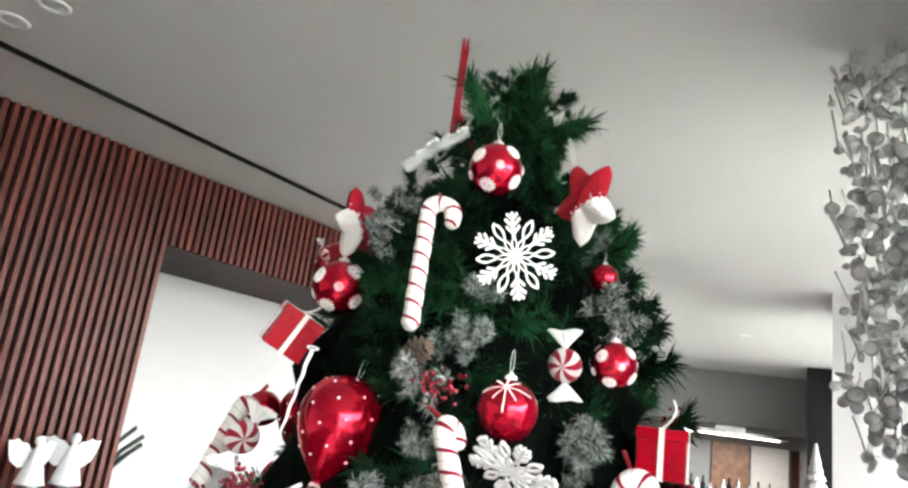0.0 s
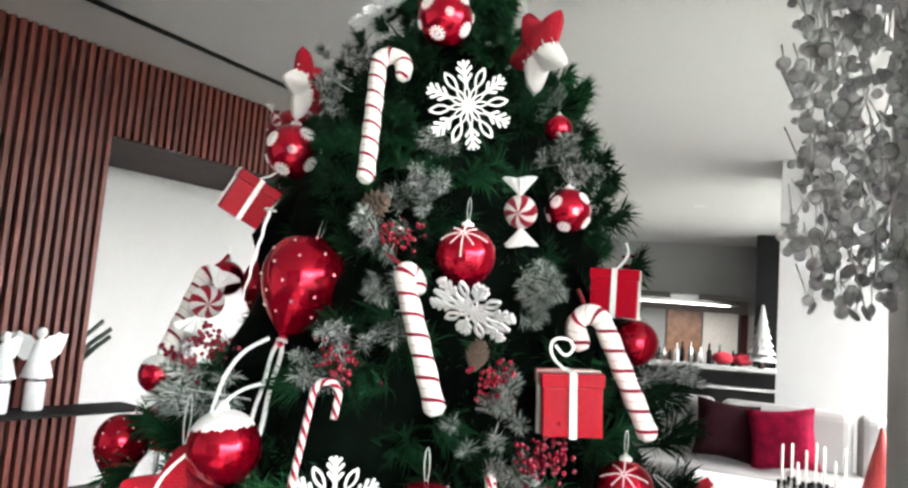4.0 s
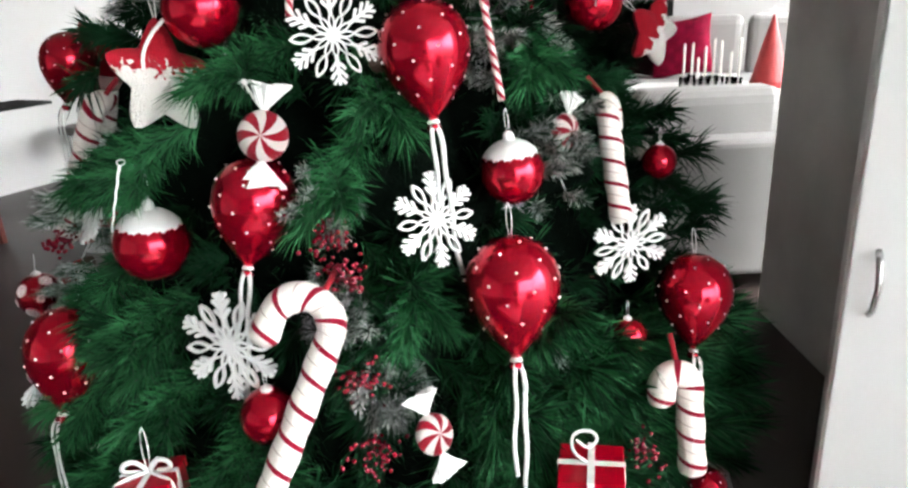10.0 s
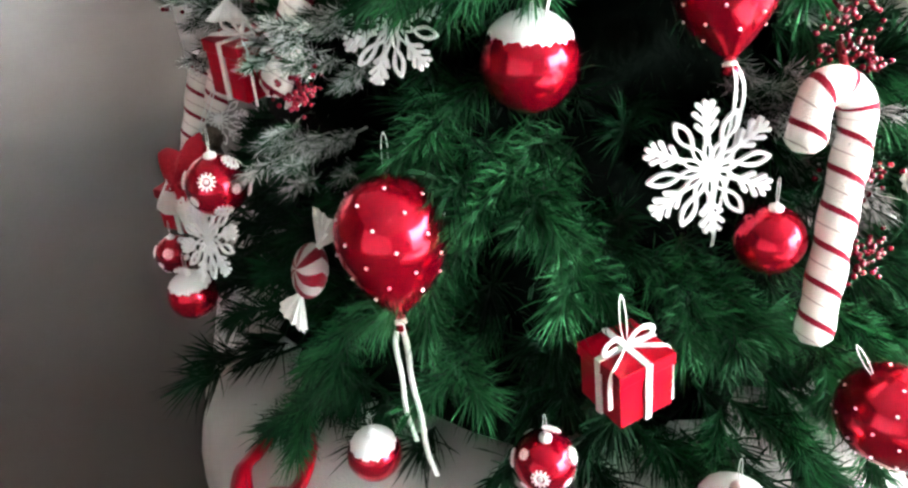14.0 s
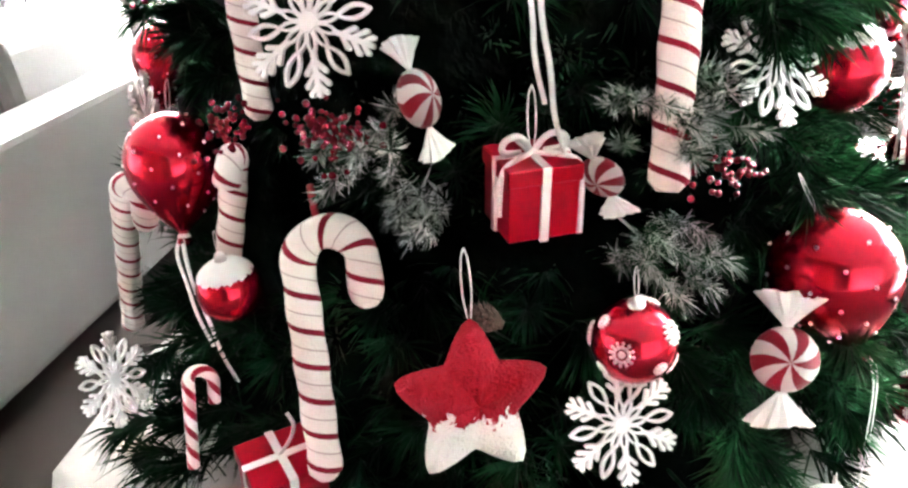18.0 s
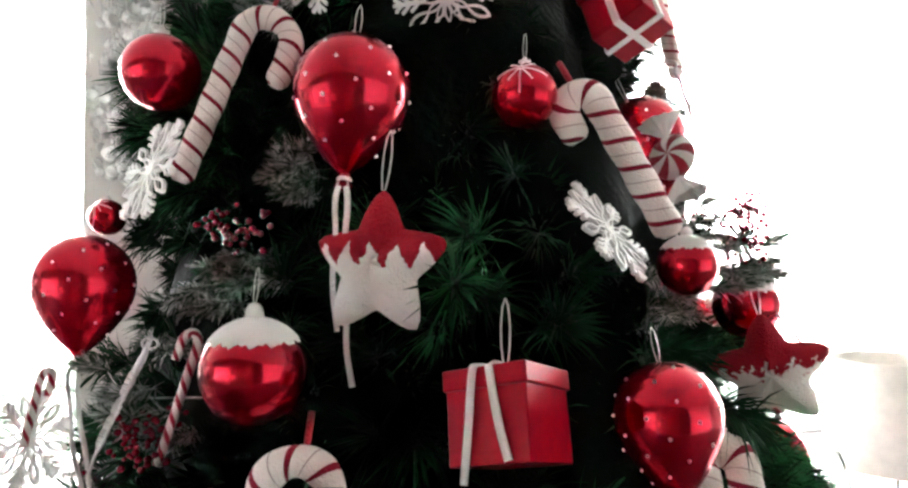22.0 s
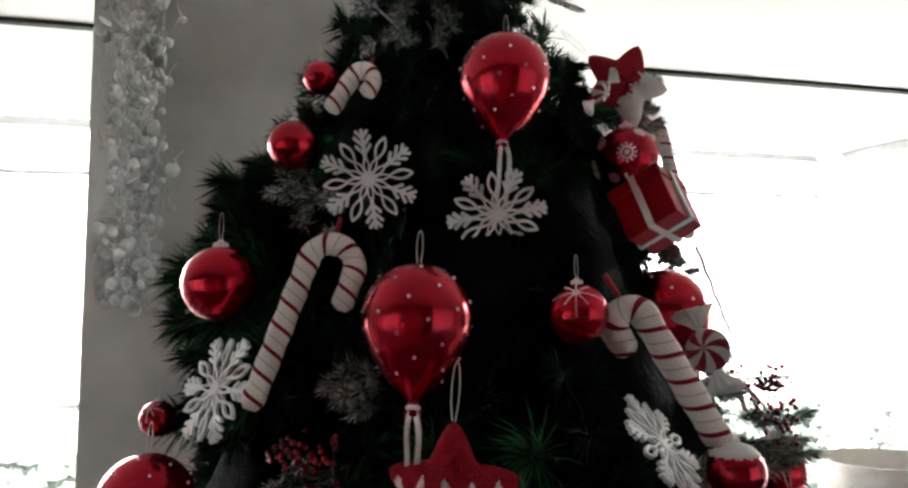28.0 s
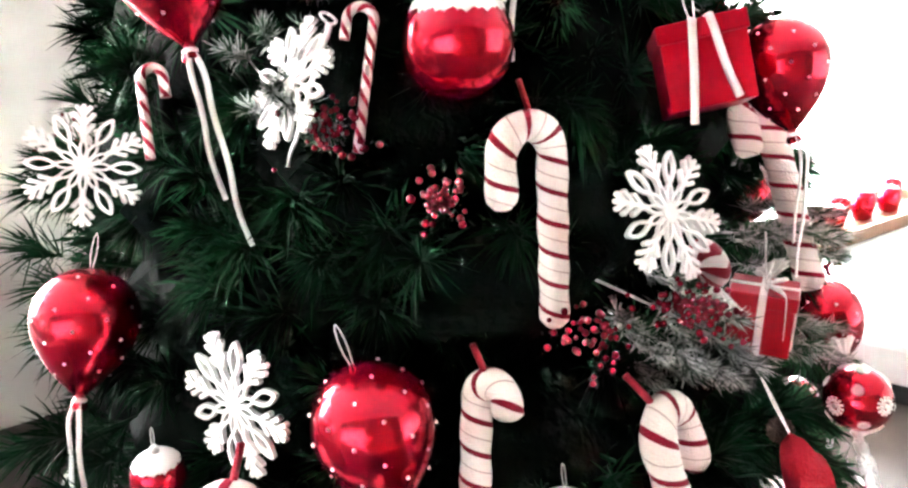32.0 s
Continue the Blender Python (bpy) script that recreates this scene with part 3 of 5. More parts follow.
# draped base and the stand under it
def skirt():
    stand = tagged(new("tree_stand", lathe("tree_stand", [(0.42, 0.0), (0.42, 0.20), (0.40, 0.24), (0.05, 0.25)], CHARCOAL, 32)), "low dark round tree stand", "stand")
    stand.matrix_basis = pose(TX, TY, 0)
    verts, faces, rings, seg = [], [], 14, 72
    for j in range(rings + 1):
        f = j / rings
        for k in range(seg):
            a = 2 * math.pi * k / seg
            b = a + radians(164)
            edge = 1.17 / (abs(math.cos(b)) ** 1.25 + abs(math.sin(b)) ** 1.25) ** 0.8 + 0.012 * math.sin(7 * a) + 0.012 * math.sin(13 * a + 1)
            rad = 0.06 + (edge - 0.06) * f
            flat = 0.262 - 0.04 * f
            hang = max(0.0, f - 0.90) / 0.10
            z = flat * (1 - hang ** 1.5) + 0.012 * hang + 0.012 * noise.noise(Vector((3 * math.cos(a) * f, 3 * math.sin(a) * f, 2))) * (1 - hang)
            rad -= 0.03 * hang * (0.5 + 0.5 * math.sin(11 * a))
            verts.append((TX + rad * math.cos(a), TY + rad * math.sin(a), z))
    for j in range(rings):
        for k in range(seg):
            k2 = (k + 1) % seg
            faces.append((j * seg + k, j * seg + k2, (j + 1) * seg + k2, (j + 1) * seg + k))
    ob = new("tree_skirt", mesh_of("tree_skirt", verts, faces, SKIRT))
    tagged(ob, "pale grey felt tree skirt draped over the base", "tree skirt")
    mod = ob.modifiers.new("thick", "SOLIDIFY")
    mod.thickness = 0.008


skirt()

ribbon_points = []
for k in range(30):
    a = 0.42 * k
    ribbon_points.append((0.09 * math.cos(a) * (1 + 0.3 * math.sin(k)), 0.06 * math.sin(a), 0.02 + 0.012 * math.sin(1.7 * k)))


# ---- ornaments ----
def cut_out(name, outlines, t=0.07):
    """Flat plate from rings of (outer, inner) points in x and z; a plain list of points is a solid plate."""
    bm = bmesh.new()
    for ring in outlines:
        outer, inner = ring if isinstance(ring, tuple) else (ring, None)
        rows = []
        for pts in (outer, inner) if inner else (outer,):
            rows.append([[bm.verts.new((x, y, z)) for x, z in pts] for y in (-t / 2, t / 2)])
        n = len(outer)
        if inner:
            (of, ob), (nf, nb) = rows
            for k in range(n):
                j = (k + 1) % n
                bm.faces.new((of[k], of[j], nf[j], nf[k]))
                bm.faces.new((ob[j], ob[k], nb[k], nb[j]))
                bm.faces.new((of[j], of[k], ob[k], ob[j]))
                bm.faces.new((nf[k], nf[j], nb[j], nb[k]))
        else:
            of, ob = rows[0]
            bm.faces.new(of)
            bm.faces.new(list(reversed(ob)))
            for k in range(n):
                j = (k + 1) % n
                bm.faces.new((of[j], of[k], ob[k], ob[j]))
    bmesh.ops.recalc_face_normals(bm, faces=bm.faces)
    me = bpy.data.meshes.new(name)
    bm.to_mesh(me)
    bm.free()
    me.materials.append(SPARKLE)
    return me


def leaf_ring(r0, r1, half, w):
    """A pointed oval ring from r0 to r1 along z."""
    outer, inner = [], []
    for s in (1, -1):
        for k in range(9):
            u = (k + 0.3) / 8.6 if s > 0 else 1 - (k + 0.3) / 8.6
            side = s * math.sin(math.pi * u) ** 0.9 * (0.85 + 0.3 * u)
            outer.append((half * side, r0 + (r1 - r0) * u))
            inner.append(((half - w) * side, r0 + 1.6 * w + (r1 - r0 - 3.2 * w) * u))
    return outer, inner


def flake_build():
    ob = empty("snowflake", Matrix(), "flat white glittered openwork snowflake hanging on the tree", "snowflake", "snowflake ornaments")
    part("hub", cut_out("hub", [[(0.13 * math.cos(math.pi / 6 * k), 0.13 * math.sin(math.pi / 6 * k)) for k in range(12)]], 0.078), ob)
    h = 0.038
    right = [(h, 0.38)]
    for r0, l in ((0.54, 0.17), (0.70, 0.19), (0.86, 0.13)):
        c, d = 0.78 * l, 0.74 * l
        right += [(h, r0 - 0.03), (c + 0.036, r0 + d - 0.012), (c + 0.030, r0 + d + 0.034), (c - 0.014, r0 + d + 0.042), (h, r0 + 0.055)]
    right += [(h, 0.985), (0.018, 1.015)]
    arm = cut_out("arm", [right + [(-x, z) for x, z in reversed(right)]])
    leaf = cut_out("leaf_ring", [leaf_ring(0.38, 0.93, 0.112, 0.05)], 0.066)
    petal = cut_out("petal_ring", [leaf_ring(0.08, 0.46, 0.070, 0.036)], 0.062)
    for k in range(6):
        part("arm", arm, ob, m=pose(0, 0, 0, 0, 60 * k, 0))
        part("leaf_ring", leaf, ob, m=pose(0, 0, 0, 0, 60 * k + 30, 0))
    for k in range(12):
        part("petal_ring", petal, ob, m=pose(0, 0, 0, 0, 30 * k, 0))
    return ob


def snowflake(x, y, z, r, rx, ry, rz):
    place("snowflake", flake_build, pose(x, y, z, rx, ry, rz), r)


def ribbon_mesh(name, points, width, mat, normal=(0, 1, 0)):
    verts, faces = [], []
    pts = [Vector(p) for p in points]
    for turn in range(2):
        cut = [pts[0]]
        for a, b in zip(pts, pts[1:]):
            cut += [a * 0.75 + b * 0.25, a * 0.25 + b * 0.75]
        pts = cut + [pts[-1]]
    for k, p in enumerate(pts):
        ahead = (pts[min(k + 1, len(pts) - 1)] - pts[max(k - 1, 0)]).normalized()
        s = ahead.cross(Vector(normal)).normalized() * width / 2
        t = Vector(normal) * 0.006
        verts += [p - s - t, p + s - t, p + s + t, p - s + t]
    for k in range(len(pts) - 1):
        for j in range(4):
            j2 = (j + 1) % 4
            faces.append((4 * k + j, 4 * k + j2, 4 * k + 4 + j2, 4 * k + 4 + j))
    return mesh_of(name, [tuple(v) for v in verts], faces, mat)


def string_part(parent, top, height):
    part("hanging_string", tube("hanging_string", [(0.02, 0, top), (0.05, 0.03, top + height * 0.3), (0.055, 0.06, top + height * 0.6), (0.035, 0.085, top + height * 0.88), (0.0, 0.1, top + height)], 0.011, SATIN, 5), parent)
    part("hanging_string", tube("hanging_string", [(-0.02, 0, top), (-0.055, 0.03, top + height * 0.3), (-0.06, 0.06, top + height * 0.6), (-0.04, 0.085, top + height * 0.88), (0.0, 0.1, top + height)], 0.011, SATIN, 5), parent)


def balloon_build():
    ob = empty("balloon_ornament", Matrix(), "glossy red balloon-shaped ornament with white dots", "ornament", "balloon ornaments")
    prof = [(0.01, 1.0)]
    for k in range(1, 25):
        a = math.pi * k / 24
        z = math.cos(a)
        if z > -0.1:
            prof.append((math.sin(a), z))
    for f in np.linspace(0.05, 1.0, 12):
        prof.append((max(0.075, 0.995 * (1 - f ** 1.7) ** 0.9), -0.1 - 1.46 * f))
    prof = list(reversed(prof))
    part("body", lathe("balloon_body", prof, LACQUER, 36), ob)
    bead = ball_mesh("dot", SPARKLE, 6, 4)
    rows = []
    for k in range(44):
        f = (k + 0.5) / 44
        z = 0.92 - 2.1 * f
        r = math.sqrt(max(0.0, 1 - z * z)) if z > -0.1 else 0.995 * (1 - ((-0.1 - z) / 1.46) ** 1.7) ** 0.9
        a = 2.39996 * k
        rows.append((bead, Matrix.Translation((r * math.cos(a), r * math.sin(a), z)) @ Matrix.Scale(0.034, 4)))
    part("dots", joined("dots", rows, SPARKLE), ob, "small white dots", kind="stuff")
    knot = part("knot", lathe("knot", [(0.13, -1.80), (0.17, -1.73), (0.14, -1.64), (0.06, -1.58), (0.10, -1.50)], LACQUER, 12), ob)
    part("tie", lathe("tie", [(0.08, -1.66), (0.13, -1.63), (0.13, -1.57), (0.08, -1.54)], SATIN, 12), knot, "white ribbon tie round the knot")
    part("ribbon", ribbon_mesh("ribbon", [(0.02, -0.10, -1.60), (0.14, -0.22, -2.0), (0.10, -0.05, -2.7), (0.20, 0.22, -3.5), (0.16, 0.52, -4.3), (0.30, 0.80, -5.0)], 0.10, SATIN), knot, "white satin ribbon")
    part("ribbon", ribbon_mesh("ribbon", [(-0.02, -0.10, -1.60), (-0.10, -0.22, -1.95), (-0.04, -0.05, -2.6), (-0.10, 0.18, -3.3), (0.02, 0.48, -4.1)], 0.09, SATIN), knot, "white satin ribbon")
    string_part(ob, 0.98, 0.7)
    return ob


def balloon(x, y, z, r, rx, ry, rz):
    place("balloon", balloon_build, pose(x, y, z, rx, ry, rz), r)


def crown_piece(ob):
    cap = part("cap", lathe("cap", [(0.20, 0.95), (0.20, 1.08), (0.10, 1.12), (0.05, 1.2)], SATIN, 12), ob, "pale metal cap")
    string_part(cap, 1.15, 0.8)


def red_ball_build():
    ob = empty("bauble", Matrix(), "glossy plain red glass bauble", "ornament", "red baubles")
    part("body", ball_mesh("bauble_body", LACQUER, 32, 18), ob)
    crown_piece(ob)
    return ob


def rosette_mesh():
    rows, disc = [], lathe("petal", [(0.5, 0.0), (0.5, 0.16), (0.3, 0.2), (0.05, 0.22)], SPARKLE, 8)
    bead = ball_mesh("bead", SPARKLE, 6, 4)
    rows.append((disc, Matrix.Scale(0.15, 4)))
    for k in range(12):
        a = math.pi / 6 * k
        rows.append((bead, Matrix.Translation((0.14 * math.cos(a), 0.14 * math.sin(a), 0.01)) @ Matrix.Scale(0.045, 4)))
        rows.append((bead, Matrix.Translation((0.21 * math.cos(a), 0.21 * math.sin(a), -0.01)) @ Matrix.Scale(0.035, 4)))
    return joined("rosette", rows, SPARKLE)


def rosette_ball_build():
    ob = empty("rosette_bauble", Matrix(), "glossy red bauble with white beaded rosettes", "ornament", "rosette baubles")
    part("body", ball_mesh("bauble_body", LACQUER, 32, 18), ob)
    me = rosette_mesh()
    for k in range(13):
        z = 0.86 - 1.72 * (k + 0.5) / 13
        a = 2.4 * k + 0.6
        d = Vector((math.sqrt(1 - z * z) * math.cos(a), math.sqrt(1 - z * z) * math.sin(a), z))
        m = Matrix.Translation(d) @ d.to_track_quat("Z", "Y").to_matrix().to_4x4()
        part("rosette", me, ob, m=m @ Matrix.Scale((1.25, 0.75)[k % 2], 4))
    crown_piece(ob)
    return ob


def glitter_ball_build():
    ob = empty("star_bauble", Matrix(), "glossy red bauble with a white glitter star on top", "ornament", "star baubles")
    part("body", ball_mesh("bauble_body", LACQUER, 32, 18), ob)
    rows, bead = [], ball_mesh("bead", SPARKLE, 5, 4)
    for k in range(8):
        a = math.pi / 4 * k
        for j in range(1, 8 if k % 2 else 12):
            t = 0.075 * j
            d = Vector((math.sin(t) * math.cos(a), math.sin(t) * math.sin(a), math.cos(t)))
            rows.append((bead, Matrix.Rotation(radians(48), 4, "X") @ Matrix.Translation(d) @ Matrix.Scale(0.035, 4)))
    part("glitter_star", joined("glitter_star", rows, SPARKLE), ob, "white glitter star", kind="stuff")
    crown_piece(ob)
    return ob


def cap_ball_build():
    ob = empty("snow_capped_bauble", Matrix(), "red bauble with a white snowy cap", "ornament", "snow-capped baubles")
    part("body", ball_mesh("bauble_body", LACQUER, 32, 18), ob)
    verts, faces, seg, rings = [], [], 72, 9
    for j in range(rings + 1):
        for k in range(seg):
            a = 2 * math.pi * k / seg
            last = radians(56 + 2.0 * math.sin(13 * a) + 2.0 * math.sin(29 * a + 1))
            t = 0.12 + (last - 0.12) * j / rings
            r = 1.03 if j < rings else 1.0
            verts.append((r * math.sin(t) * math.cos(a), r * math.sin(t) * math.sin(a), r * math.cos(t)))
    for j in range(rings):
        for k in range(seg):
            k2 = (k + 1) % seg
            faces.append((j * seg + k, (j + 1) * seg + k, (j + 1) * seg + k2, j * seg + k2))
    part("snow_cap", mesh_of("snow_cap", verts, faces, SPARKLE), ob, "white rough snow cap")
    cap = part("cap", lathe("cap", [(0.20, 0.96), (0.16, 1.18), (0.10, 1.26), (0.03, 1.28)], SPARKLE, 12), ob)
    string_part(cap, 1.25, 0.7)
    return ob


def red_ball(x, y, z, r, rx, ry, rz):
    place("red_ball", red_ball_build, pose(x, y, z, rx, ry, rz), r)


def rosette_ball(x, y, z, r, rx, ry, rz):
    place("rosette_ball", rosette_ball_build, pose(x, y, z, rx, ry, rz), r)


def glitter_ball(x, y, z, r, rx, ry, rz):
    place("glitter_ball", glitter_ball_build, pose(x, y, z, rx, ry, rz - 14), r)


def cap_ball(x, y, z, r, rx, ry, rz):
    place("cap_ball", cap_ball_build, pose(x, y, z, rx, ry, rz), r)


def gift(x, y, z, w, h, rx, ry, rz, bow):
    def build():
        ob = empty("gift_box", Matrix(), "small red gift box tied with white ribbon" + (" and bow" if bow == 2 else ""), "gift box", "gift box ornaments")
        part("box", box(0, 0, -0.10, 0.94, 0.94, 0.78, 0.02), ob, mat=REDCARD)
        lid = part("lid", box(0, 0, 0.38, 1.0, 1.0, 0.22, 0.025), ob, mat=REDCARD)
        if bow == 3:
            for s in (-1, 1):
                strip = [(0.05 * s, -0.02, 0.515), (0.08 * s, -0.50, 0.515), (0.10 * s, -0.535, 0.46), (0.17 * s, -0.535, -0.1), (0.26 * s, -0.535, -0.56 + 0.1 * s)]
                part("ribbon", ribbon_mesh("ribbon", strip, 0.09, SATIN, (0, -1, 0.05)), ob, "white satin ribbon")
            string_part(lid, 0.52, 0.8)
            return ob
        part("ribbon", box(0, 0, 0.0, 0.11, 1.03, 1.012), ob, "white satin ribbon", SATIN)
        part("ribbon", box(0, 0, 0.0, 1.03, 0.11, 1.006), ob, "white satin ribbon", SATIN)
        if bow == 4:
            curl = [(-0.05, 0, 0.5), (-0.30, -0.05, 0.72), (-0.28, 0.05, 1.0), (0.02, 0.1, 1.02), (0.12, 0.1, 0.85), (-0.05, 0.05, 0.7), (-0.22, 0.0, 0.9)]
            part("bow", ribbon_mesh("bow", curl, 0.05, SATIN), lid, "curled white satin tie")
        elif bow == 2:
            for s in (-1, 1):
                loop = [(0, 0, 0.5), (0.18 * s, -0.05, 0.78), (0.42 * s, -0.08, 0.74), (0.44 * s, -0.06, 0.56), (0.15 * s, 0, 0.52)]
                part("bow", ribbon_mesh("bow", loop, 0.09, SATIN), lid, "white satin bow")
                tail = [(0, -0.02, 0.52), (0.40 * s, -0.30, 0.54), (0.55 * s, -0.34, 0.40), (0.56 * s, -0.36, -0.35 - 0.2 * s)]
                part("bow", ribbon_mesh("bow", tail, 0.08, SATIN), lid, "white satin ribbon tail")
            string_part(lid, 0.55, 0.8)
        else:
            part("bow", ribbon_mesh("bow", [(-0.02, 0, 0.5), (0.16, 0, 0.70), (0.24, 0.02, 0.9), (0.16, 0.05, 1.1)], 0.05, SATIN), lid, "white satin loop")
        return ob

    place("gift%d" % bow, build, pose(x, y, z, rx, ry, rz), (w + h) / 2)


def candy_build():
    ob = empty("wrapped_candy", Matrix(), "red and white peppermint swirl candy in white wrapper", "ornament", "candy ornaments")
    verts, faces, uvs, seg, rings = [], [], [], 24, 14
    for j in range(rings + 1):
        t = math.pi * j / rings
        for k in range(seg):
            a = 2 * math.pi * k / seg
            verts.append((math.sin(t) * math.cos(a), 0.55 * -math.cos(t), math.sin(t) * math.sin(a)))
    for j in range(rings):
        for k in range(seg):
            k2 = (k + 1) % seg
            faces.append((j * seg + k, j * seg + k2, (j + 1) * seg + k2, (j + 1) * seg + k))
            s0, s1 = abs(j / rings - 0.5) * 0.9, abs((j + 1) / rings - 0.5) * 0.9
            uvs += [(6 * (k / seg) + s0, 0), (6 * ((k + 1) / seg) + s0, 0), (6 * ((k + 1) / seg) + s1, 0), (6 * (k / seg) + s1, 0)]
    me = mesh_of("mint", verts, faces, SWIRL)
    layer = me.uv_layers.new(name="stripe")
    layer.data.foreach_set("uv", [c for uv in uvs for c in uv])
    part("mint", me, ob, "red and white swirled disc")
    for s in (1, -1):
        v, f, n = [], [], 22
        for j, (rad, zz) in enumerate(((0.16, 0.88), (0.17, 1.05), (0.52, 1.5), (0.92, 1.95), (0.88, 1.99), (0.46, 1.55), (0.08, 1.1))):
            for k in range(n):
                a = 2 * math.pi * k / n
                pl = 1 + (0.16 if k % 2 else -0.12) * (j in (2, 3, 4, 5))
                v.append((rad * pl * math.cos(a), 0.42 * rad * pl * math.sin(a), s * (zz + 0.1 * math.sin(2.0 * a) * (j in (3, 4)))))
        for j in range(6):
            for k in range(n):
                k2 = (k + 1) % n
                f.append((j * n + k, j * n + k2, (j + 1) * n + k2, (j + 1) * n + k))
        part("wrapper", mesh_of("wrapper", v, f, SATIN, False), ob, "pleated white wrapper end")
    return ob


def candy(x, y, z, r, rx, ry, rz):
    place("candy", candy_build, pose(x, y, z, rx, ry, rz), r)


def star_build(cloth):
    verts, faces, n, rings = [], [], 60, 8
    for side in (-1, 1):
        for j in range(rings + 1):
            f = j / rings
            for k in range(n):
                a = 2 * math.pi * k / n + math.pi / 2
                q = abs(((k / n * 5) % 1) - 0.5) * 2
                edge = 0.56 + 0.44 * q ** 1.5 if q < 0.93 else 0.56 + 0.44 * 0.93 ** 1.5
                r = edge * f
                verts.append((r * math.cos(a), side * 0.30 * math.sqrt(max(0.0, 1 - f ** 2.2)) * (0.5 + 0.5 * edge), r * math.sin(a)))
        b = (0 if side < 0 else 1) * (rings + 1) * n
        for j in range(rings):
            for k in range(n):
                k2 = (k + 1) % n
                q = (b + j * n + k, b + j * n + k2, b + (j + 1) * n + k2, b + (j + 1) * n + k)
                faces.append(q if side > 0 else tuple(reversed(q)))
    ob = empty("plush_star", Matrix(), STAR_LABEL[cloth], "ornament", "plush stars")
    part("body", mesh_of("plush_star", verts, faces, PLUSH[cloth]), ob)
    string_part(ob, 0.95, 0.8)
    return ob


STAR_LABEL = {"red_white_plush": "puffy red plush star with white lower points", "white_red_plush": "puffy white plush star with a red zigzag top", "white_plush": "puffy white plush star with one red tip"}


def plush_star(x, y, z, r, rx, ry, rz, cloth="red_white_plush"):
    place("plush_star " + cloth, lambda: star_build(cloth), pose(x, y, z, rx, ry, rz), r * 1.2)


def cane_points(L, w2, drop):
    R = abs(w2) / 2
    s = 1 if w2 > 0 else -1
    pts = [(0, 0, L * f) for f in np.linspace(0, 1, 26)]
    pts += [(s * R * (1 - math.cos(a)), 0, L + R * math.sin(a)) for a in np.linspace(0.12, math.pi, 20)]
    pts += [(s * 2 * R, 0, L - drop * f) for f in np.linspace(0.12, 1, 7)]
    return pts


def plush_cane(x, y, z, L, w2, drop, T, rx, ry, rz):
    T *= 0.9
    if abs(w2) < 2.3 * T:
        w2 = math.copysign(2.3 * T, w2)
    ob = empty("candy_cane", pose(x, y, z, rx, ry, rz), "thick white woolly candy cane with thin red bands", "candy cane", "woolly candy canes")
    total = L + 1.57 * abs(w2) + drop
    SPOTS.extend((pose(x, y, z, rx, ry, rz) @ Vector((0, 0, L * f)) for f in (0.1, 0.55, 1.0)))
    part("cane", tube("cane", cane_points(L, w2, drop), lambda s: T * (1 - 0.45 * max(0.0, 1 - s / 0.035) ** 2 - 0.45 * max(0.0, 1 - (1 - s) / 0.035) ** 2) * (1 + 0.05 * math.sin(s * total / T * 2.0)), CANDYWOOL, 14, total / (2.05 * T), 1.0), ob)
    s = 1 if w2 > 0 else -1
    part("hanging_string", tube("hanging_string", [(s * 0.4 * abs(w2), 0, L + abs(w2) / 2), (s * 0.35 * abs(w2), 0.01, L + abs(w2) / 2 + T), (s * 0.3 * abs(w2), 0.03, L + abs(w2) / 2 + 2.6 * T)], T * 0.22, REDFELT, 6), ob, "red felt loop")


def twist_cane(x, y, z, L, w2, drop, T, rx, ry, rz):
    if abs(w2) < 3 * T:
        w2 = math.copysign(3 * T, w2)
    ob = new("thin_candy_cane", tube("thin_candy_cane", cane_points(L, w2, drop), T * 1.15, TWIST, 10, (L + 1.57 * abs(w2) + drop) / (4.2 * T), 2.0))
    ob.matrix_basis = pose(x, y, z, rx, ry, rz)
    SPOTS.append(pose(x, y, z, rx, ry, rz) @ Vector((0, 0, L * 0.5)))
    tagged(ob, "thin twisted red and white candy cane", "candy cane", "thin candy canes")


def icicle_build():
    pts = [(0.006 * math.sin(1.1 * k), 0.006 * math.cos(1.1 * k), -k / 24) for k in range(25)]
    ob = empty("icicle", Matrix(), "slim twisted white glass icicle hanging on the tree", "icicle", "icicle ornaments")
    part("body", tube("icicle", pts, lambda f: 0.024 * (1 - 0.55 * f), PORCELAIN, 8), ob)
    string_part(ob, 0.0, 0.07)
    return ob


def icicle(x, y, z, L, rx, ry, rz):
    place("icicle", icicle_build, pose(x, y, z, rx, ry, rz), L)


RIBBON_AT = (-0.545, 1.870)
snowflake(0.195, 1.893, 2.382, 0.101, 104, -35, -19)
rosette_ball(0.299, 1.541, 2.222, 0.053, 0, 0, -6)
plush_star(0.032, 1.838, 2.146, 0.076, 5, 48, 66, "red_white_plush")
plush_star(0.488, 1.541, 2.187, 0.078, 8, -22, -70, "red_white_plush")
plush_cane(0.174, 1.497, 1.882, 0.249, 0.049, 0.027, 0.018, -16, 0, -6)
snowflake(0.349, 1.495, 2.044, 0.081, 15, -12, -9)
rosette_ball(0.020, 1.850, 1.996, 0.061, 0, 0, -6)
candy(0.465, 1.508, 1.859, 0.032, 17, 0, -32)
rosette_ball(0.571, 1.551, 1.877, 0.044, 0, 0, -6)
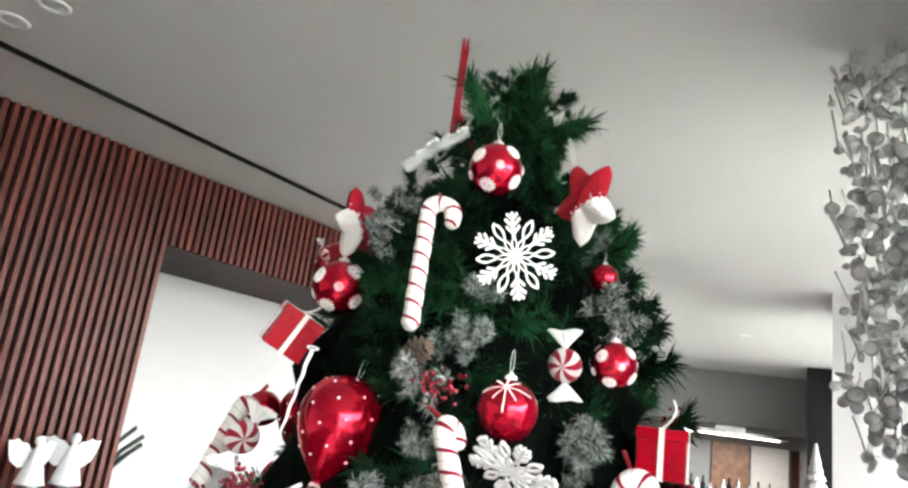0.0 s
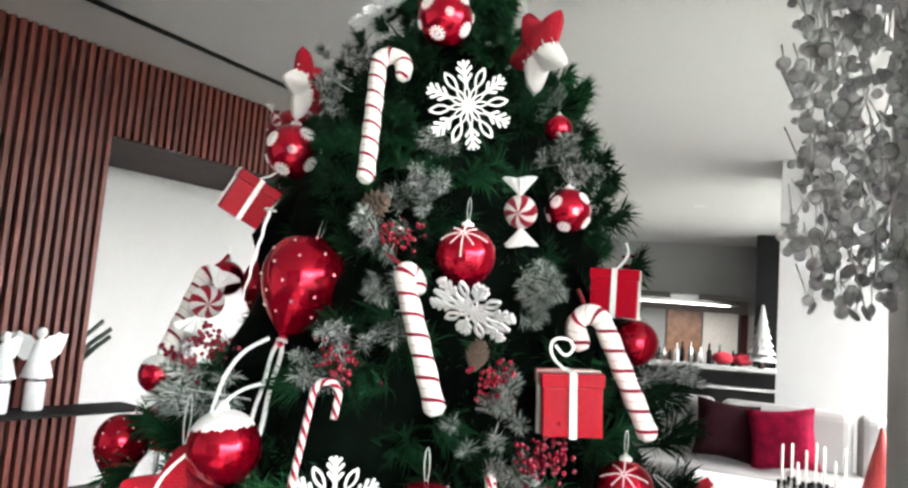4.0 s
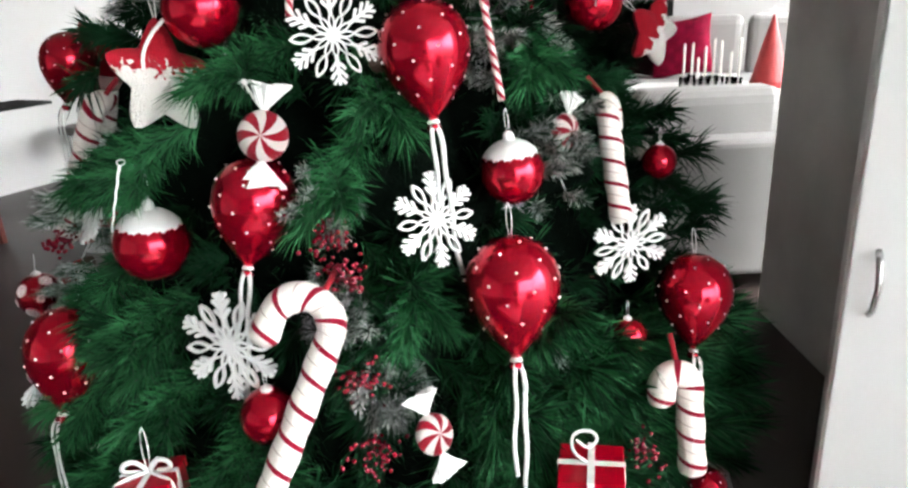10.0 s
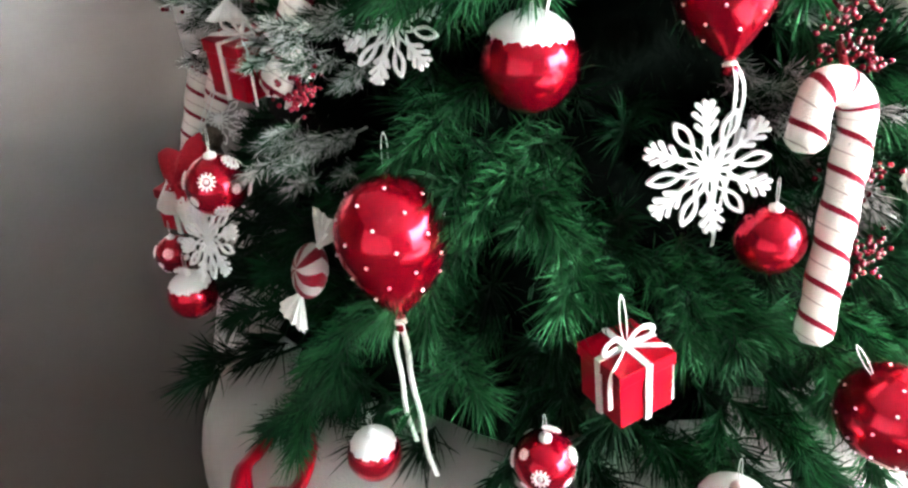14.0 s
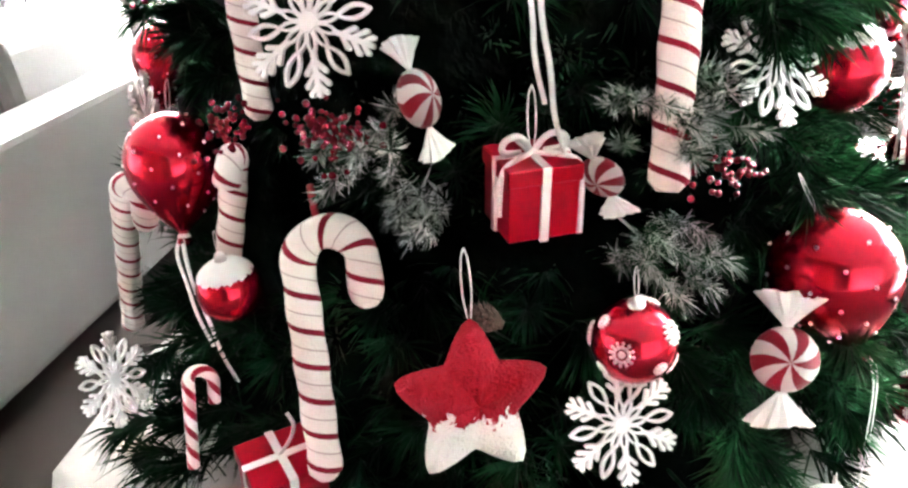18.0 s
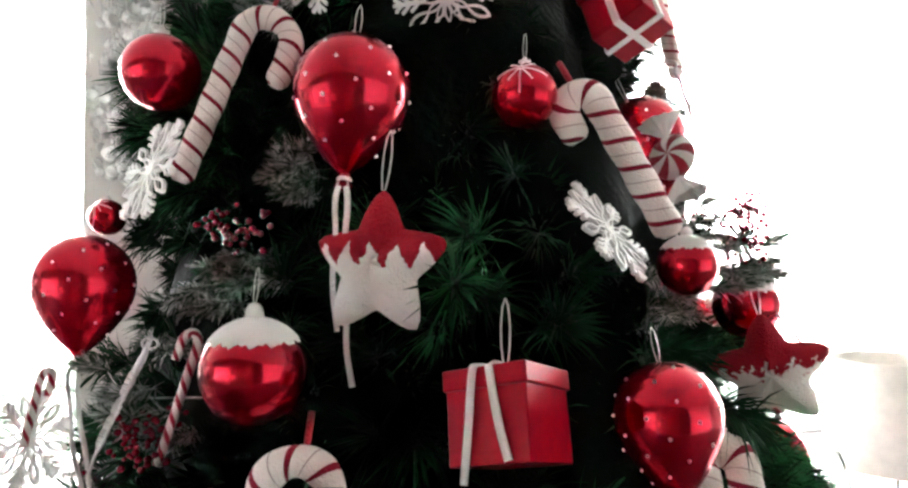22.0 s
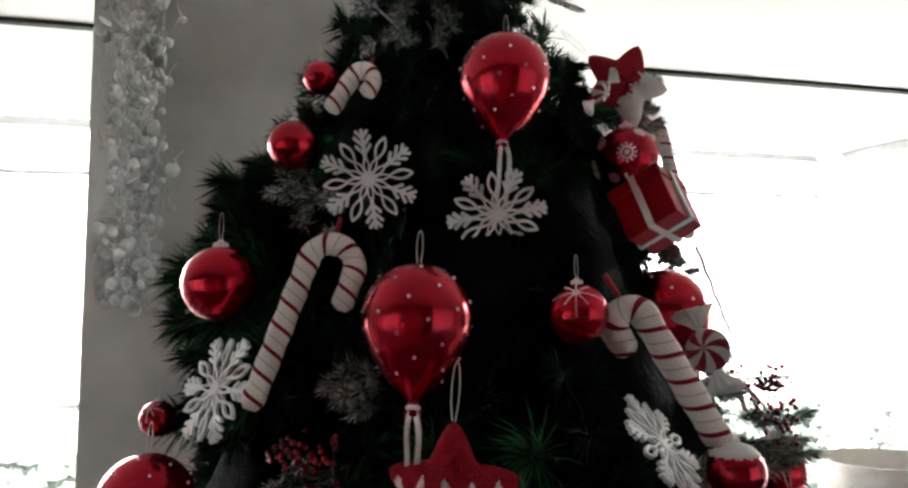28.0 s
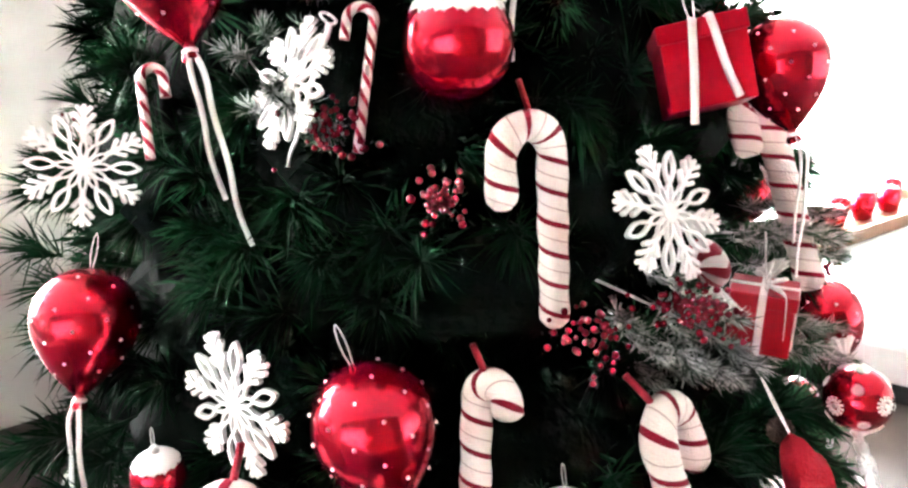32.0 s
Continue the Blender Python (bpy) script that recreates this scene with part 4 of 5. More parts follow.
balloon(0.078, 1.702, 1.713, 0.086, -14, 12, -6)
SPOTS.extend((Vector((0.15, 1.66, 1.66)), Vector((0.0, 1.74, 1.64)), Vector((0.06, 1.66, 1.57)), Vector((0.12, 1.68, 1.60))))
glitter_ball(0.361, 1.473, 1.765, 0.054, 0, 0, -6)
plush_cane(0.311, 1.349, 1.502, 0.224, 0.041, 0.018, 0.019, -22, 4, 55)
snowflake(0.363, 1.391, 1.669, 0.078, 58, 24, -13)
gift(0.691, 1.584, 1.726, 0.098, 0.092, 0, 0, -27, 1)
plush_cane(0.703, 1.421, 1.469, 0.216, -0.051, 0.031, 0.02, -2, -25, -13)
red_ball(0.757, 1.628, 1.631, 0.048, 0, 0, -12)
candy(-0.128, 1.841, 1.646, 0.037, 15, 22, 25)
red_ball(0.572, 1.652, 2.066, 0.030, 0, 0, -6)
gift(0.540, 1.395, 1.530, 0.107, 0.100, 1, -3, -10, 4)
cap_ball(-0.024, 1.535, 1.402, 0.063, 0, -8, -12)
twist_cane(0.100, 1.341, 1.386, 0.143, 0.040, 0.035, 0.005, -16, 5, -12)
snowflake(0.167, 1.360, 1.354, 0.076, -1, -3, -12)
balloon(0.303, 1.327, 1.330, 0.075, -16, -3, -12)
glitter_ball(0.660, 1.423, 1.382, 0.052, 0, 0, -12)
plush_star(-0.106, 1.579, 1.289, 0.092, -8, 10, 38, "white_plush")
twist_cane(0.401, 1.246, 1.246, 0.172, 0.024, 0.026, 0.005, -11, 12, 61)
candy(0.041, 1.372, 1.207, 0.041, -12, 8, -15)
balloon(0.017, 1.412, 1.095, 0.073, -22, 10, -14)
cap_ball(-0.173, 1.577, 0.992, 0.068, 0, 4, -14)
cap_ball(0.444, 1.311, 1.113, 0.056, 0, -5, -14)
candy(0.557, 1.335, 1.167, 0.033, 0, 19, 25)
plush_cane(0.656, 1.297, 0.993, 0.209, 0.046, 0.033, 0.023, -12, 19, 50)
snowflake(0.288, 1.261, 1.063, 0.078, -12, 1, 14)
snowflake(0.697, 1.330, 0.935, 0.084, 7, -6, -2)
red_ball(0.865, 1.492, 1.047, 0.037, 0, 0, -14)
balloon(0.399, 1.212, 0.952, 0.080, -22, 3, -11)
balloon(0.841, 1.314, 0.818, 0.076, -22, 8, -11)
snowflake(-0.061, 1.356, 0.862, 0.094, -8, -8, -36)
plush_star(0.859, 1.528, 1.315, 0.067, 0, -55, 20, "white_red_plush")
plush_cane(-0.047, 1.179, 0.652, 0.292, -0.097, 0.048, 0.027, -21, 24, -21)
red_ball(-0.013, 1.276, 0.762, 0.049, 0, 0, -12)
gift(-0.222, 1.350, 0.608, 0.093, 0.097, -4, -3, -16, 2)
rosette_ball(-0.317, 1.413, 0.455, 0.048, 0, 0, -12)
candy(0.233, 1.154, 0.738, 0.034, -29, -2, 22)
gift(0.485, 1.088, 0.603, 0.107, 0.110, 0, -2, -30, 4)
plush_cane(0.751, 1.164, 0.504, 0.183, -0.044, 0.029, 0.029, -10, -0, -2)
balloon(0.866, 1.262, 0.366, 0.048, -22, 0, -12)
red_ball(0.645, 1.248, 0.785, 0.037, 0, 0, -12)
cap_ball(-0.158, 1.188, 0.379, 0.064, 0, 0, -17)
balloon(0.053, 1.082, 0.517, 0.073, -22, -20, -17)
rosette_ball(0.420, 1.041, 0.437, 0.051, 0, 0, -17)
balloon(-0.367, 1.665, 0.777, 0.084, -22, -3, -46)
snowflake(-0.275, 1.735, 1.038, 0.082, -31, 4, -77)
gift(-0.334, 2.072, 0.930, 0.099, 0.093, 1, 3, -81, 2)
candy(-0.327, 1.978, 0.932, 0.030, -20, 16, 40)
rosette_ball(-0.474, 1.982, 0.784, 0.051, 0, 0, -81)
snowflake(-0.504, 2.003, 0.684, 0.075, -26, 2, -82)
plush_star(-0.452, 2.175, 0.708, 0.090, -25, 7, -84)
candy(-0.452, 1.769, 0.703, 0.043, -26, 4, -106)
candy(-0.281, 2.196, 1.044, 0.037, -20, 6, -35)
plush_cane(-0.399, 2.379, 0.562, 0.297, 0.085, 0.065, 0.026, -21, -0, -91)
plush_cane(-0.379, 1.913, 0.926, 0.3, -0.043, 0.061, 0.027, -23, -4, -123)
plush_cane(-0.154, 2.409, 1.001, 0.219, -0.077, 0.054, 0.021, -3, 0, -111)
snowflake(-0.259, 2.315, 1.142, 0.087, -23, -10, -108)
balloon(0.007, 2.585, 0.898, 0.078, -22, -8, -112)
plush_cane(-0.101, 2.522, 0.724, 0.187, -0.042, 0.018, 0.023, 14, 8, -2)
cap_ball(-0.217, 2.491, 0.774, 0.048, 0, -3, -112)
gift(-0.262, 2.243, 1.310, 0.107, 0.103, -14, -12, -152, 3)
balloon(-0.318, 2.058, 1.303, 0.063, -16, -4, -117)
snowflake(-0.127, 2.735, 0.579, 0.079, -15, 28, -25)
gift(-0.361, 2.447, 0.527, 0.110, 0.102, 1, 5, -66, 1)
rosette_ball(-0.449, 2.384, 0.456, 0.043, 0, 0, -81)
cap_ball(-0.510, 2.152, 0.494, 0.048, 0, 0, -45)
snowflake(0.065, 2.361, 1.918, 0.076, 6, -8, -122)
snowflake(-0.037, 2.196, 1.860, 0.076, 34, 18, -109)
balloon(-0.045, 2.342, 1.706, 0.076, -10, 3, -121)
glitter_ball(-0.134, 2.128, 1.707, 0.044, 0, 0, -121)
red_ball(0.219, 2.540, 1.765, 0.058, 0, 0, -113)
plush_cane(0.071, 2.537, 1.587, 0.219, 0.066, 0.053, 0.018, -1, 21, -110)
plush_star(-0.111, 2.332, 1.478, 0.082, -5, 1, -142, "white_red_plush")
snowflake(-0.204, 2.044, 1.524, 0.081, -36, 0, -66)
balloon(0.220, 2.638, 1.453, 0.068, -16, -5, -121)
balloon(-0.002, 2.147, 2.095, 0.074, -10, 6, -113)
gift(-0.072, 1.885, 1.885, 0.104, 0.098, 12, 25, 19, 1)
plush_cane(-0.223, 1.945, 1.519, 0.209, -0.048, 0.035, 0.023, 4, -29, -127)
cap_ball(-0.228, 1.922, 1.477, 0.042, 0, 0, -121)
red_ball(0.200, 2.431, 1.993, 0.041, 0, 0, -113)
red_ball(0.238, 2.369, 2.130, 0.030, 0, 0, -113)
plush_cane(0.140, 2.392, 2.040, 0.075, 0.028, 0.019, 0.016, 0, 31, -107)
snowflake(0.153, 2.560, 1.611, 0.081, -22, 29, -174)
glitter_ball(0.350, 2.601, 1.554, 0.029, 0, 0, -123)
candy(-0.037, 1.966, 2.091, 0.020, 35, 21, -63)
snowflake(0.084, 2.598, 1.313, 0.076, -24, 5, 165)
twist_cane(0.018, 2.567, 1.235, 0.148, -0.031, 0.023, 0.005, -17, 7, -152)
twist_cane(0.199, 2.709, 1.236, 0.088, 0.027, 0.022, 0.005, -19, -8, -148)
cap_ball(-0.056, 2.470, 1.351, 0.064, 0, 0, -150)
snowflake(0.360, 2.703, 1.211, 0.076, -13, 7, -136)
balloon(0.485, 2.677, 0.962, 0.076, -22, 5, -145)
snowflake(0.170, 2.665, 0.911, 0.097, -6, -25, -177)
cap_ball(0.271, 2.727, 0.801, 0.037, 0, 0, -145)
icicle(-0.005, 1.700, 1.838, 0.190, -17, 8, -3)
icicle(-0.193, 1.518, 1.157, 0.118, -9, 14, -17)
icicle(0.035, 2.579, 1.376, 0.160, -4, 23, -119)
plush_cane(0.301, 2.860, 0.407, 0.434, 0.053, 0.063, 0.026, 7, 25, -123)
pine_cone(0.193, 1.544, 1.847, 0.033, 70, 40)
pine_cone(0.422, 1.406, 1.518, 0.027, 100, 80)
pine_cone(0.385, 1.427, 1.593, 0.025, 15, 120)
pine_cone(-0.395, 2.146, 0.788, 0.024, 70, 160)
pine_cone(0.239, 1.358, 1.310, 0.022, 100, 200)
berry(0.234, 1.488, 1.790, 6)
berry(0.410, 1.398, 1.562, 7)
berry(0.511, 1.377, 1.446, 8)
berry(-0.137, 1.668, 1.523, 9)
berry(0.489, 1.368, 1.433, 10)
berry(0.160, 1.437, 1.563, 11)
berry(-0.080, 1.616, 1.576, 12)
berry(0.116, 1.300, 1.051, 14)
berry(0.133, 1.275, 0.986, 15)
berry(0.137, 1.229, 0.818, 16)
berry(0.145, 1.196, 0.702, 17)
berry(0.643, 1.176, 0.580, 18)
berry(-0.291, 2.328, 1.021, 19)
berry(-0.222, 2.439, 1.020, 20)
berry(-0.375, 1.840, 0.947, 21)
berry(-0.313, 2.286, 1.013, 22)
berry(0.044, 2.587, 1.263, 23)
berry(0.021, 2.482, 1.524, 24)
berry(-0.069, 2.535, 1.187, 25)
flocked_spray(0.274, 1.533, 1.946, 26)
flocked_spray(0.195, 1.476, 1.717, 27)
flocked_spray(0.604, 1.600, 1.992, 28)
flocked_spray(0.529, 1.495, 1.799, 29)
flocked_spray(0.071, 1.700, 2.076, 30)
flocked_spray(0.236, 1.444, 1.658, 31)
flocked_spray(0.543, 1.378, 1.422, 32)
flocked_spray(0.428, 1.358, 1.424, 33)
flocked_spray(0.291, 1.534, 1.957, 34)
flocked_spray(0.539, 1.491, 1.779, 35)
flocked_spray(-0.153, 1.626, 1.399, 36)
flocked_spray(0.118, 1.456, 1.565, 37)
flocked_spray(0.929, 1.710, 1.476, 39)
flocked_spray(-0.316, 2.294, 0.987, 40)
flocked_spray(-0.339, 2.232, 0.993, 41)
flocked_spray(-0.391, 1.866, 0.904, 42)
flocked_spray(-0.417, 1.890, 0.819, 43)
flocked_spray(0.074, 2.515, 1.528, 44)
flocked_spray(0.096, 2.628, 1.211, 45)
flocked_spray(0.106, 1.311, 1.078, 46)
flocked_spray(0.109, 1.290, 1.005, 47)
flocked_spray(0.528, 1.258, 1.013, 48)
flocked_spray(0.150, 1.215, 0.779, 49)
flocked_spray(0.205, 1.217, 0.841, 50)
flocked_spray(0.568, 1.282, 1.065, 51)
flocked_spray(0.456, 1.344, 1.364, 52)
flocked_spray(0.474, 1.229, 0.934, 53)
flocked_spray(-0.390, 1.862, 0.906, 54)
flocked_spray(0.107, 1.232, 0.791, 57)
flocked_spray(0.106, 2.235, 2.223, 61)
flocked_spray(0.025, 2.426, 1.678, 62)
flocked_spray(0.210, 2.305, 2.242, 63)
flocked_spray(0.196, 2.440, 1.904, 64)
cap_ball(-0.460, 1.654, 0.395, 0.045, 0, 0, -42)
twist_cane(-0.286, 2.592, 0.512, 0.143, 0.037, 0.032, 0.008, -12, 7, -95)

def satin_ribbon(points, width=0.0075):
    ob = new("satin_ribbon", ribbon_mesh("satin_ribbon", [(100 * x, 100 * y, 100 * z) for x, y, z in points], 100 * width, SATIN, (0.3, -0.9, 0.3)))
    ob.matrix_basis = Matrix.Scale(0.01, 4)
    tagged(ob, "narrow white satin ribbon trailing over the boughs", "ribbon", "trailing ribbons")


satin_ribbon([(0.028, 1.603, 1.590), (-0.014, 1.584, 1.566), (-0.040, 1.563, 1.521), (-0.049, 1.538, 1.470), (-0.050, 1.511, 1.447)])
satin_ribbon([(-0.042, 1.498, 1.461), (-0.025, 1.506, 1.486), (-0.002, 1.514, 1.505), (0.028, 1.521, 1.515)], 0.006)
satin_ribbon([(-0.080, 1.530, 1.392), (-0.108, 1.524, 1.365), (-0.125, 1.516, 1.336), (-0.126, 1.504, 1.311)], 0.006)

ribbon_ob = new("red_ribbon", ribbon_mesh("red_ribbon", ribbon_points, 0.03, REDCARD, (0.3, 0.4, 0.86)))
ribbon_ob.matrix_basis = pose(RIBBON_AT[0], RIBBON_AT[1], 0.235, 0, 0, 40)
tagged(ribbon_ob, "curled glossy red ribbon lying on the tree skirt", "ribbon")

# ---- boughs, shortened where an ornament hangs on them ----
def clear_of_ornaments(a, z, size):
    for p in SPOTS:
        dx, dy = p.x - TX, p.y - TY
        gap = (math.atan2(dy, dx) - a + math.pi) % (2 * math.pi) - math.pi
        R = math.hypot(dx, dy)
        if abs(gap) * R < 0.12 and -0.14 < z - p.z < 0.11:
            size = min(size, max(R - 0.10, 0.05))
    return size


BOUGHS = [bough_mesh(k, NEEDLE) for k in range(7)]
for layer in range(27):
    z = 0.27 + 2.19 * (layer / 26) ** 0.95
    R = radius_at(z + 0.02) * slim(z)
    n = max(5, int(round(2 * math.pi * R / 0.40)))
    for k in range(n):
        a = 2 * math.pi * (k + 0.5 * (layer % 2) + rng.uniform(-0.25, 0.25)) / n
        flat = 0.88 if z > 0.9 and -2.9 < (a if a < math.pi else a - 2 * math.pi) < -1.75 else 1.0
        size = clear_of_ornaments(a, z, R * flat * rng.uniform(0.80, 1.0))
        lift = rng.uniform(-6, 14) + 14 * (layer / 26) ** 2
        m = pose(0, 0, z - size * math.sin(radians(lift)), 0, -lift, math.degrees(a)) @ pose(0, 0, 0, rng.uniform(-50, 50))
        # sprigs keep their size on short limbs
        k2 = (0.62 + 0.38 * size) * (1.0 - 0.75 * (1.0 - slim(z)))
        part("bough", BOUGHS[rng.randint(7)], tree, m=m @ Matrix.Diagonal((size, k2, k2, 1)))
for k in range(4):
    m = pose(0, 0, 2.43, 0, -74 - rng.uniform(0, 12), 90 * k + rng.uniform(-10, 10))
    part("bough", BOUGHS[k % 7], tree, m=m @ Matrix.Diagonal((0.23, 0.36, 0.36, 1)))
part("bough", BOUGHS[3], tree, m=pose(0.0, 0, 2.47, 0, -38, -12) @ Matrix.Diagonal((0.22, 0.36, 0.36, 1)))

for k in range(14):
    z = 2.16 + 0.019 * k
    m = pose(0, 0, z, 0, -30 - rng.uniform(0, 20), 137 * k)
    part("bough", BOUGHS[k % 7], tree, m=m @ Matrix.Diagonal((radius_at(z) * slim(z) * 0.74, 0.44, 0.44, 1)))

# boughs that reach out between the large balloon and the canes
for z, a, R in ((1.60, -110, 0.50), (1.79, -107, 0.45), (1.93, -112, 0.40), (2.05, -108, 0.37), (1.50, -117, 0.53), (1.96, -123, 0.42), (2.06, -122, 0.38), (1.87, -124, 0.42), (2.14, -126, 0.34), (2.03, 192, 0.37), (2.09, 176, 0.36), (2.16, 200, 0.32), (1.98, 168, 0.40)):
    part("bough", BOUGHS[int(100 * z) % 7], tree, m=pose(0, 0, z - 0.04, 0, -6, a) @ Matrix.Diagonal((R, 0.62, 0.62, 1)))

def plume_mesh(seed):
    """A bottle-brush twig along +x, 0.17 m long, its needles swept forward."""
    r = np.random.RandomState(seed)
    f = np.linspace(0.0, 1.0, 26)
    pts = np.stack([0.17 * f, 0.012 * np.sin(2.2 * f), -0.030 * f * f], 1)
    dirs = np.repeat([[0.80, 0.0, -0.1]], 26, 0)
    verts, faces = needles(pts, dirs, 44, 0.068, 0.42, 0.0011, seed)
    return mesh_of("plume", [tuple(v) for v in verts], faces, [TIPS, NEEDLE], False, (r.uniform(0, 1, len(faces)) < 0.3).astype(int).tolist())


prng = np.random.RandomState(21)
PLUMES = [plume_mesh(160 + k) for k in range(4)]
for k, (x, y, z) in enumerate(((-0.194, 1.535, 0.836), (-0.187, 1.488, 0.729), (-0.322, 1.606, 0.543), (-0.019, 1.326, 0.647), (-0.458, 1.893, 0.346), (-0.226, 1.577, 0.850),
                               (-0.395, 1.798, 0.552), (-0.072, 1.365, 0.664), (0.234, 1.199, 0.502), (0.361, 1.236, 0.728), (0.394, 1.214, 0.630), (0.248, 1.297, 0.940),
                               (-0.165, 1.624, 1.154), (0.027, 1.489, 1.322), (0.239, 1.381, 1.269), (0.507, 1.395, 1.326), (-0.215, 1.704, 1.141), (0.138, 1.376, 1.133),
                               (-0.239, 1.756, 1.136), (-0.268, 1.687, 0.914), (0.300, 1.150, 0.460), (0.160, 1.220, 0.480), (0.560, 1.200, 0.560), (-0.340, 1.640, 0.700), (0.060, 1.190, 0.360), (0.200, 1.130, 0.340), (-0.080, 1.270, 0.340), (0.330, 1.110, 0.350), (0.480, 1.130, 0.380))):
    a = math.degrees(math.atan2(y - TY, x - TX))
    for s in (-1, 1):
        part("plume", PLUMES[(2 * k + s) % 4], tree, "bright green bottle-brush twig with light put into its colour", m=pose(x - TX, y - TY, z, 0, 10 + prng.uniform(-14, 22), a + s * prng.uniform(12, 48)) @ Matrix.Translation((-0.10, 0, 0)))
# upright twigs at the tip
for x, y, z, ry, rz in ((0.0, 0.0, 2.50, -84, 0), (0.02, -0.03, 2.46, -76, -60), (0.04, -0.02, 2.44, -42, -12), (-0.03, -0.02, 2.44, -70, 190), (0.02, -0.04, 2.38, -55, -80), (0.05, 0.02, 2.40, -50, 40)):
    part("plume", PLUMES[int(90 + rz) % 4], tree, "bright green bottle-brush twig with light put into its colour", m=pose(x, y, z, 0, ry, rz))

TUFTS = [bough_mesh(140 + k, TIPS, 6, 210, 0.125, 0.40, 0.24, NEEDLE, 0.0016) for k in range(4)]
for k in range(210):
    z = 0.30 + 1.95 * ((k * 0.618) % 1.0) ** 1.15
    a = 2.39996 * k + rng.uniform(-0.2, 0.2)
    full = radius_at(z) * slim(z) * rng.uniform(0.90, 1.0)
    size = clear_of_ornaments(a, z, full)
    if size > 0.96 * full:
        m = pose(0, 0, z, 0, rng.uniform(-16, 10), math.degrees(a)) @ pose(0, 0, 0, rng.uniform(-60, 60))
        part("tip_tuft", TUFTS[k % 4], tree, "bright green needle tuft with light put into its colour", m=m @ Matrix.Diagonal((size, 0.75, 0.75, 1)))


def free_spot(x, y, z):
    return all((p - Vector((x, y, z))).length > 0.14 for p in SPOTS)


# more berries and frosted sprays, strewn
for k in range(9):
    z, a = rng.uniform(0.6, 2.1), rng.uniform(0, 2 * math.pi)
    R = radius_at(z) * 0.93
    if free_spot(TX + R * math.cos(a), TY + R * math.sin(a), z):
        berry(TX + R * math.cos(a), TY + R * math.sin(a), z, k)
for k in range(6):
    z, a = rng.uniform(0.5, 2.25), rng.uniform(0, 2 * math.pi)
    R = radius_at(z) * slim(z) * rng.uniform(0.86, 0.94)
    if free_spot(TX + R * math.cos(a), TY + R * math.sin(a), z):
        flocked_spray(TX + R * math.cos(a), TY + R * math.sin(a), z, k)


# topper: a wire star filled with red net, seen on edge from the front
def topper():
    ob = empty("star_topper", pose(0.233, 1.93, 2.57, 0, 0, 86.5), "red wire star topper with red netting", "tree topper")
    pts = []
    for k in range(10):
        a = math.pi / 2 + math.pi / 5 * k
        r = 0.15 if k % 2 == 0 else 0.064
        pts.append(Vector((r * math.cos(a), 0, r * math.sin(a))))
    part("wire_frame", joined("wire_frame", [(tube("wire", [pts[k] + Vector((0, s, 0)), pts[(k + 1) % 10] + Vector((0, s, 0))], 0.0035, REDFELT, 5), Matrix()) for k in range(10) for s in (-0.006, 0.006)], REDFELT), ob, "dark red wire outline")
    rows = []
    for k in range(10):
        for f in np.linspace(0.1, 0.9, 7):
            rows.append((tube("net", [(0, 0, 0), pts[k] * (1 - f) + pts[(k + 1) % 10] * f], 0.0022, REDFELT, 4), Matrix()))
    for f in (0.3, 0.5, 0.7, 0.85):
        for k in range(10):
            rows.append((tube("net", [pts[k] * f, pts[(k + 1) % 10] * f], 0.0022, REDFELT, 4), Matrix()))
    part("netting", joined("netting", rows, REDFELT), ob, "red net filling")
    part("stem", tube("stem", [(0, 0, -0.04), (0.03, -0.06, -0.16), (0.05, -0.12, -0.22)], 0.005, REDFELT, 6), ob)


topper()


# garland of pale berries and twigs on the corner of the pier
def pale_garland():
    r = np.random.RandomState(11)
    ob = empty("berry_garland", pose(2.02, 2.60, 0), "pale grey garland of round leaves, berries and twigs on the pier", "garland")
    bead = ball_mesh("bead", PALE, 10, 6)
    rows, twigs, leaves = [], [], []
    disc = lathe("disc", [(0.6, -0.05), (1.0, 0.0), (0.6, 0.05)], PALELEAF, 10)
    for k in range(560):
        z = r.uniform(1.76, H - 0.03)
        wide = 0.17 if z > 2.1 else 0.17 * (z - 1.5) / 0.6
        p = Vector((r.uniform(-0.36, 0.10) * (0.6 + 0.4 * wide / 0.17), r.normal(-0.17, 0.05), z))
        if k % 3 == 0:
            rows.append((bead, Matrix.Translation(p) @ Matrix.Scale(r.uniform(0.012, 0.026), 4)))
        else:
            leaves.append((disc, Matrix.Translation(p) @ Euler(r.uniform(0, 6, 3)).to_matrix().to_4x4() @ Matrix.Scale(r.uniform(0.014, 0.034), 4)))
        if k % 2:
            q = p + Vector((r.uniform(-0.06, 0.06), r.uniform(-0.06, 0.06), r.uniform(0.05, 0.18)))
            twigs.append((tube("twig", [p, (p + q) / 2 + Vector((0.01, 0.01, 0)), q], 0.003, PALE, 4), Matrix()))
    part("berry", joined("berry", rows, PALE), ob, kind="stuff")
    part("leaf", joined("leaf", leaves, PALELEAF), ob, kind="stuff")
    part("twig", joined("twig_spray", twigs, PALELEAF), ob, kind="stuff")


pale_garland()


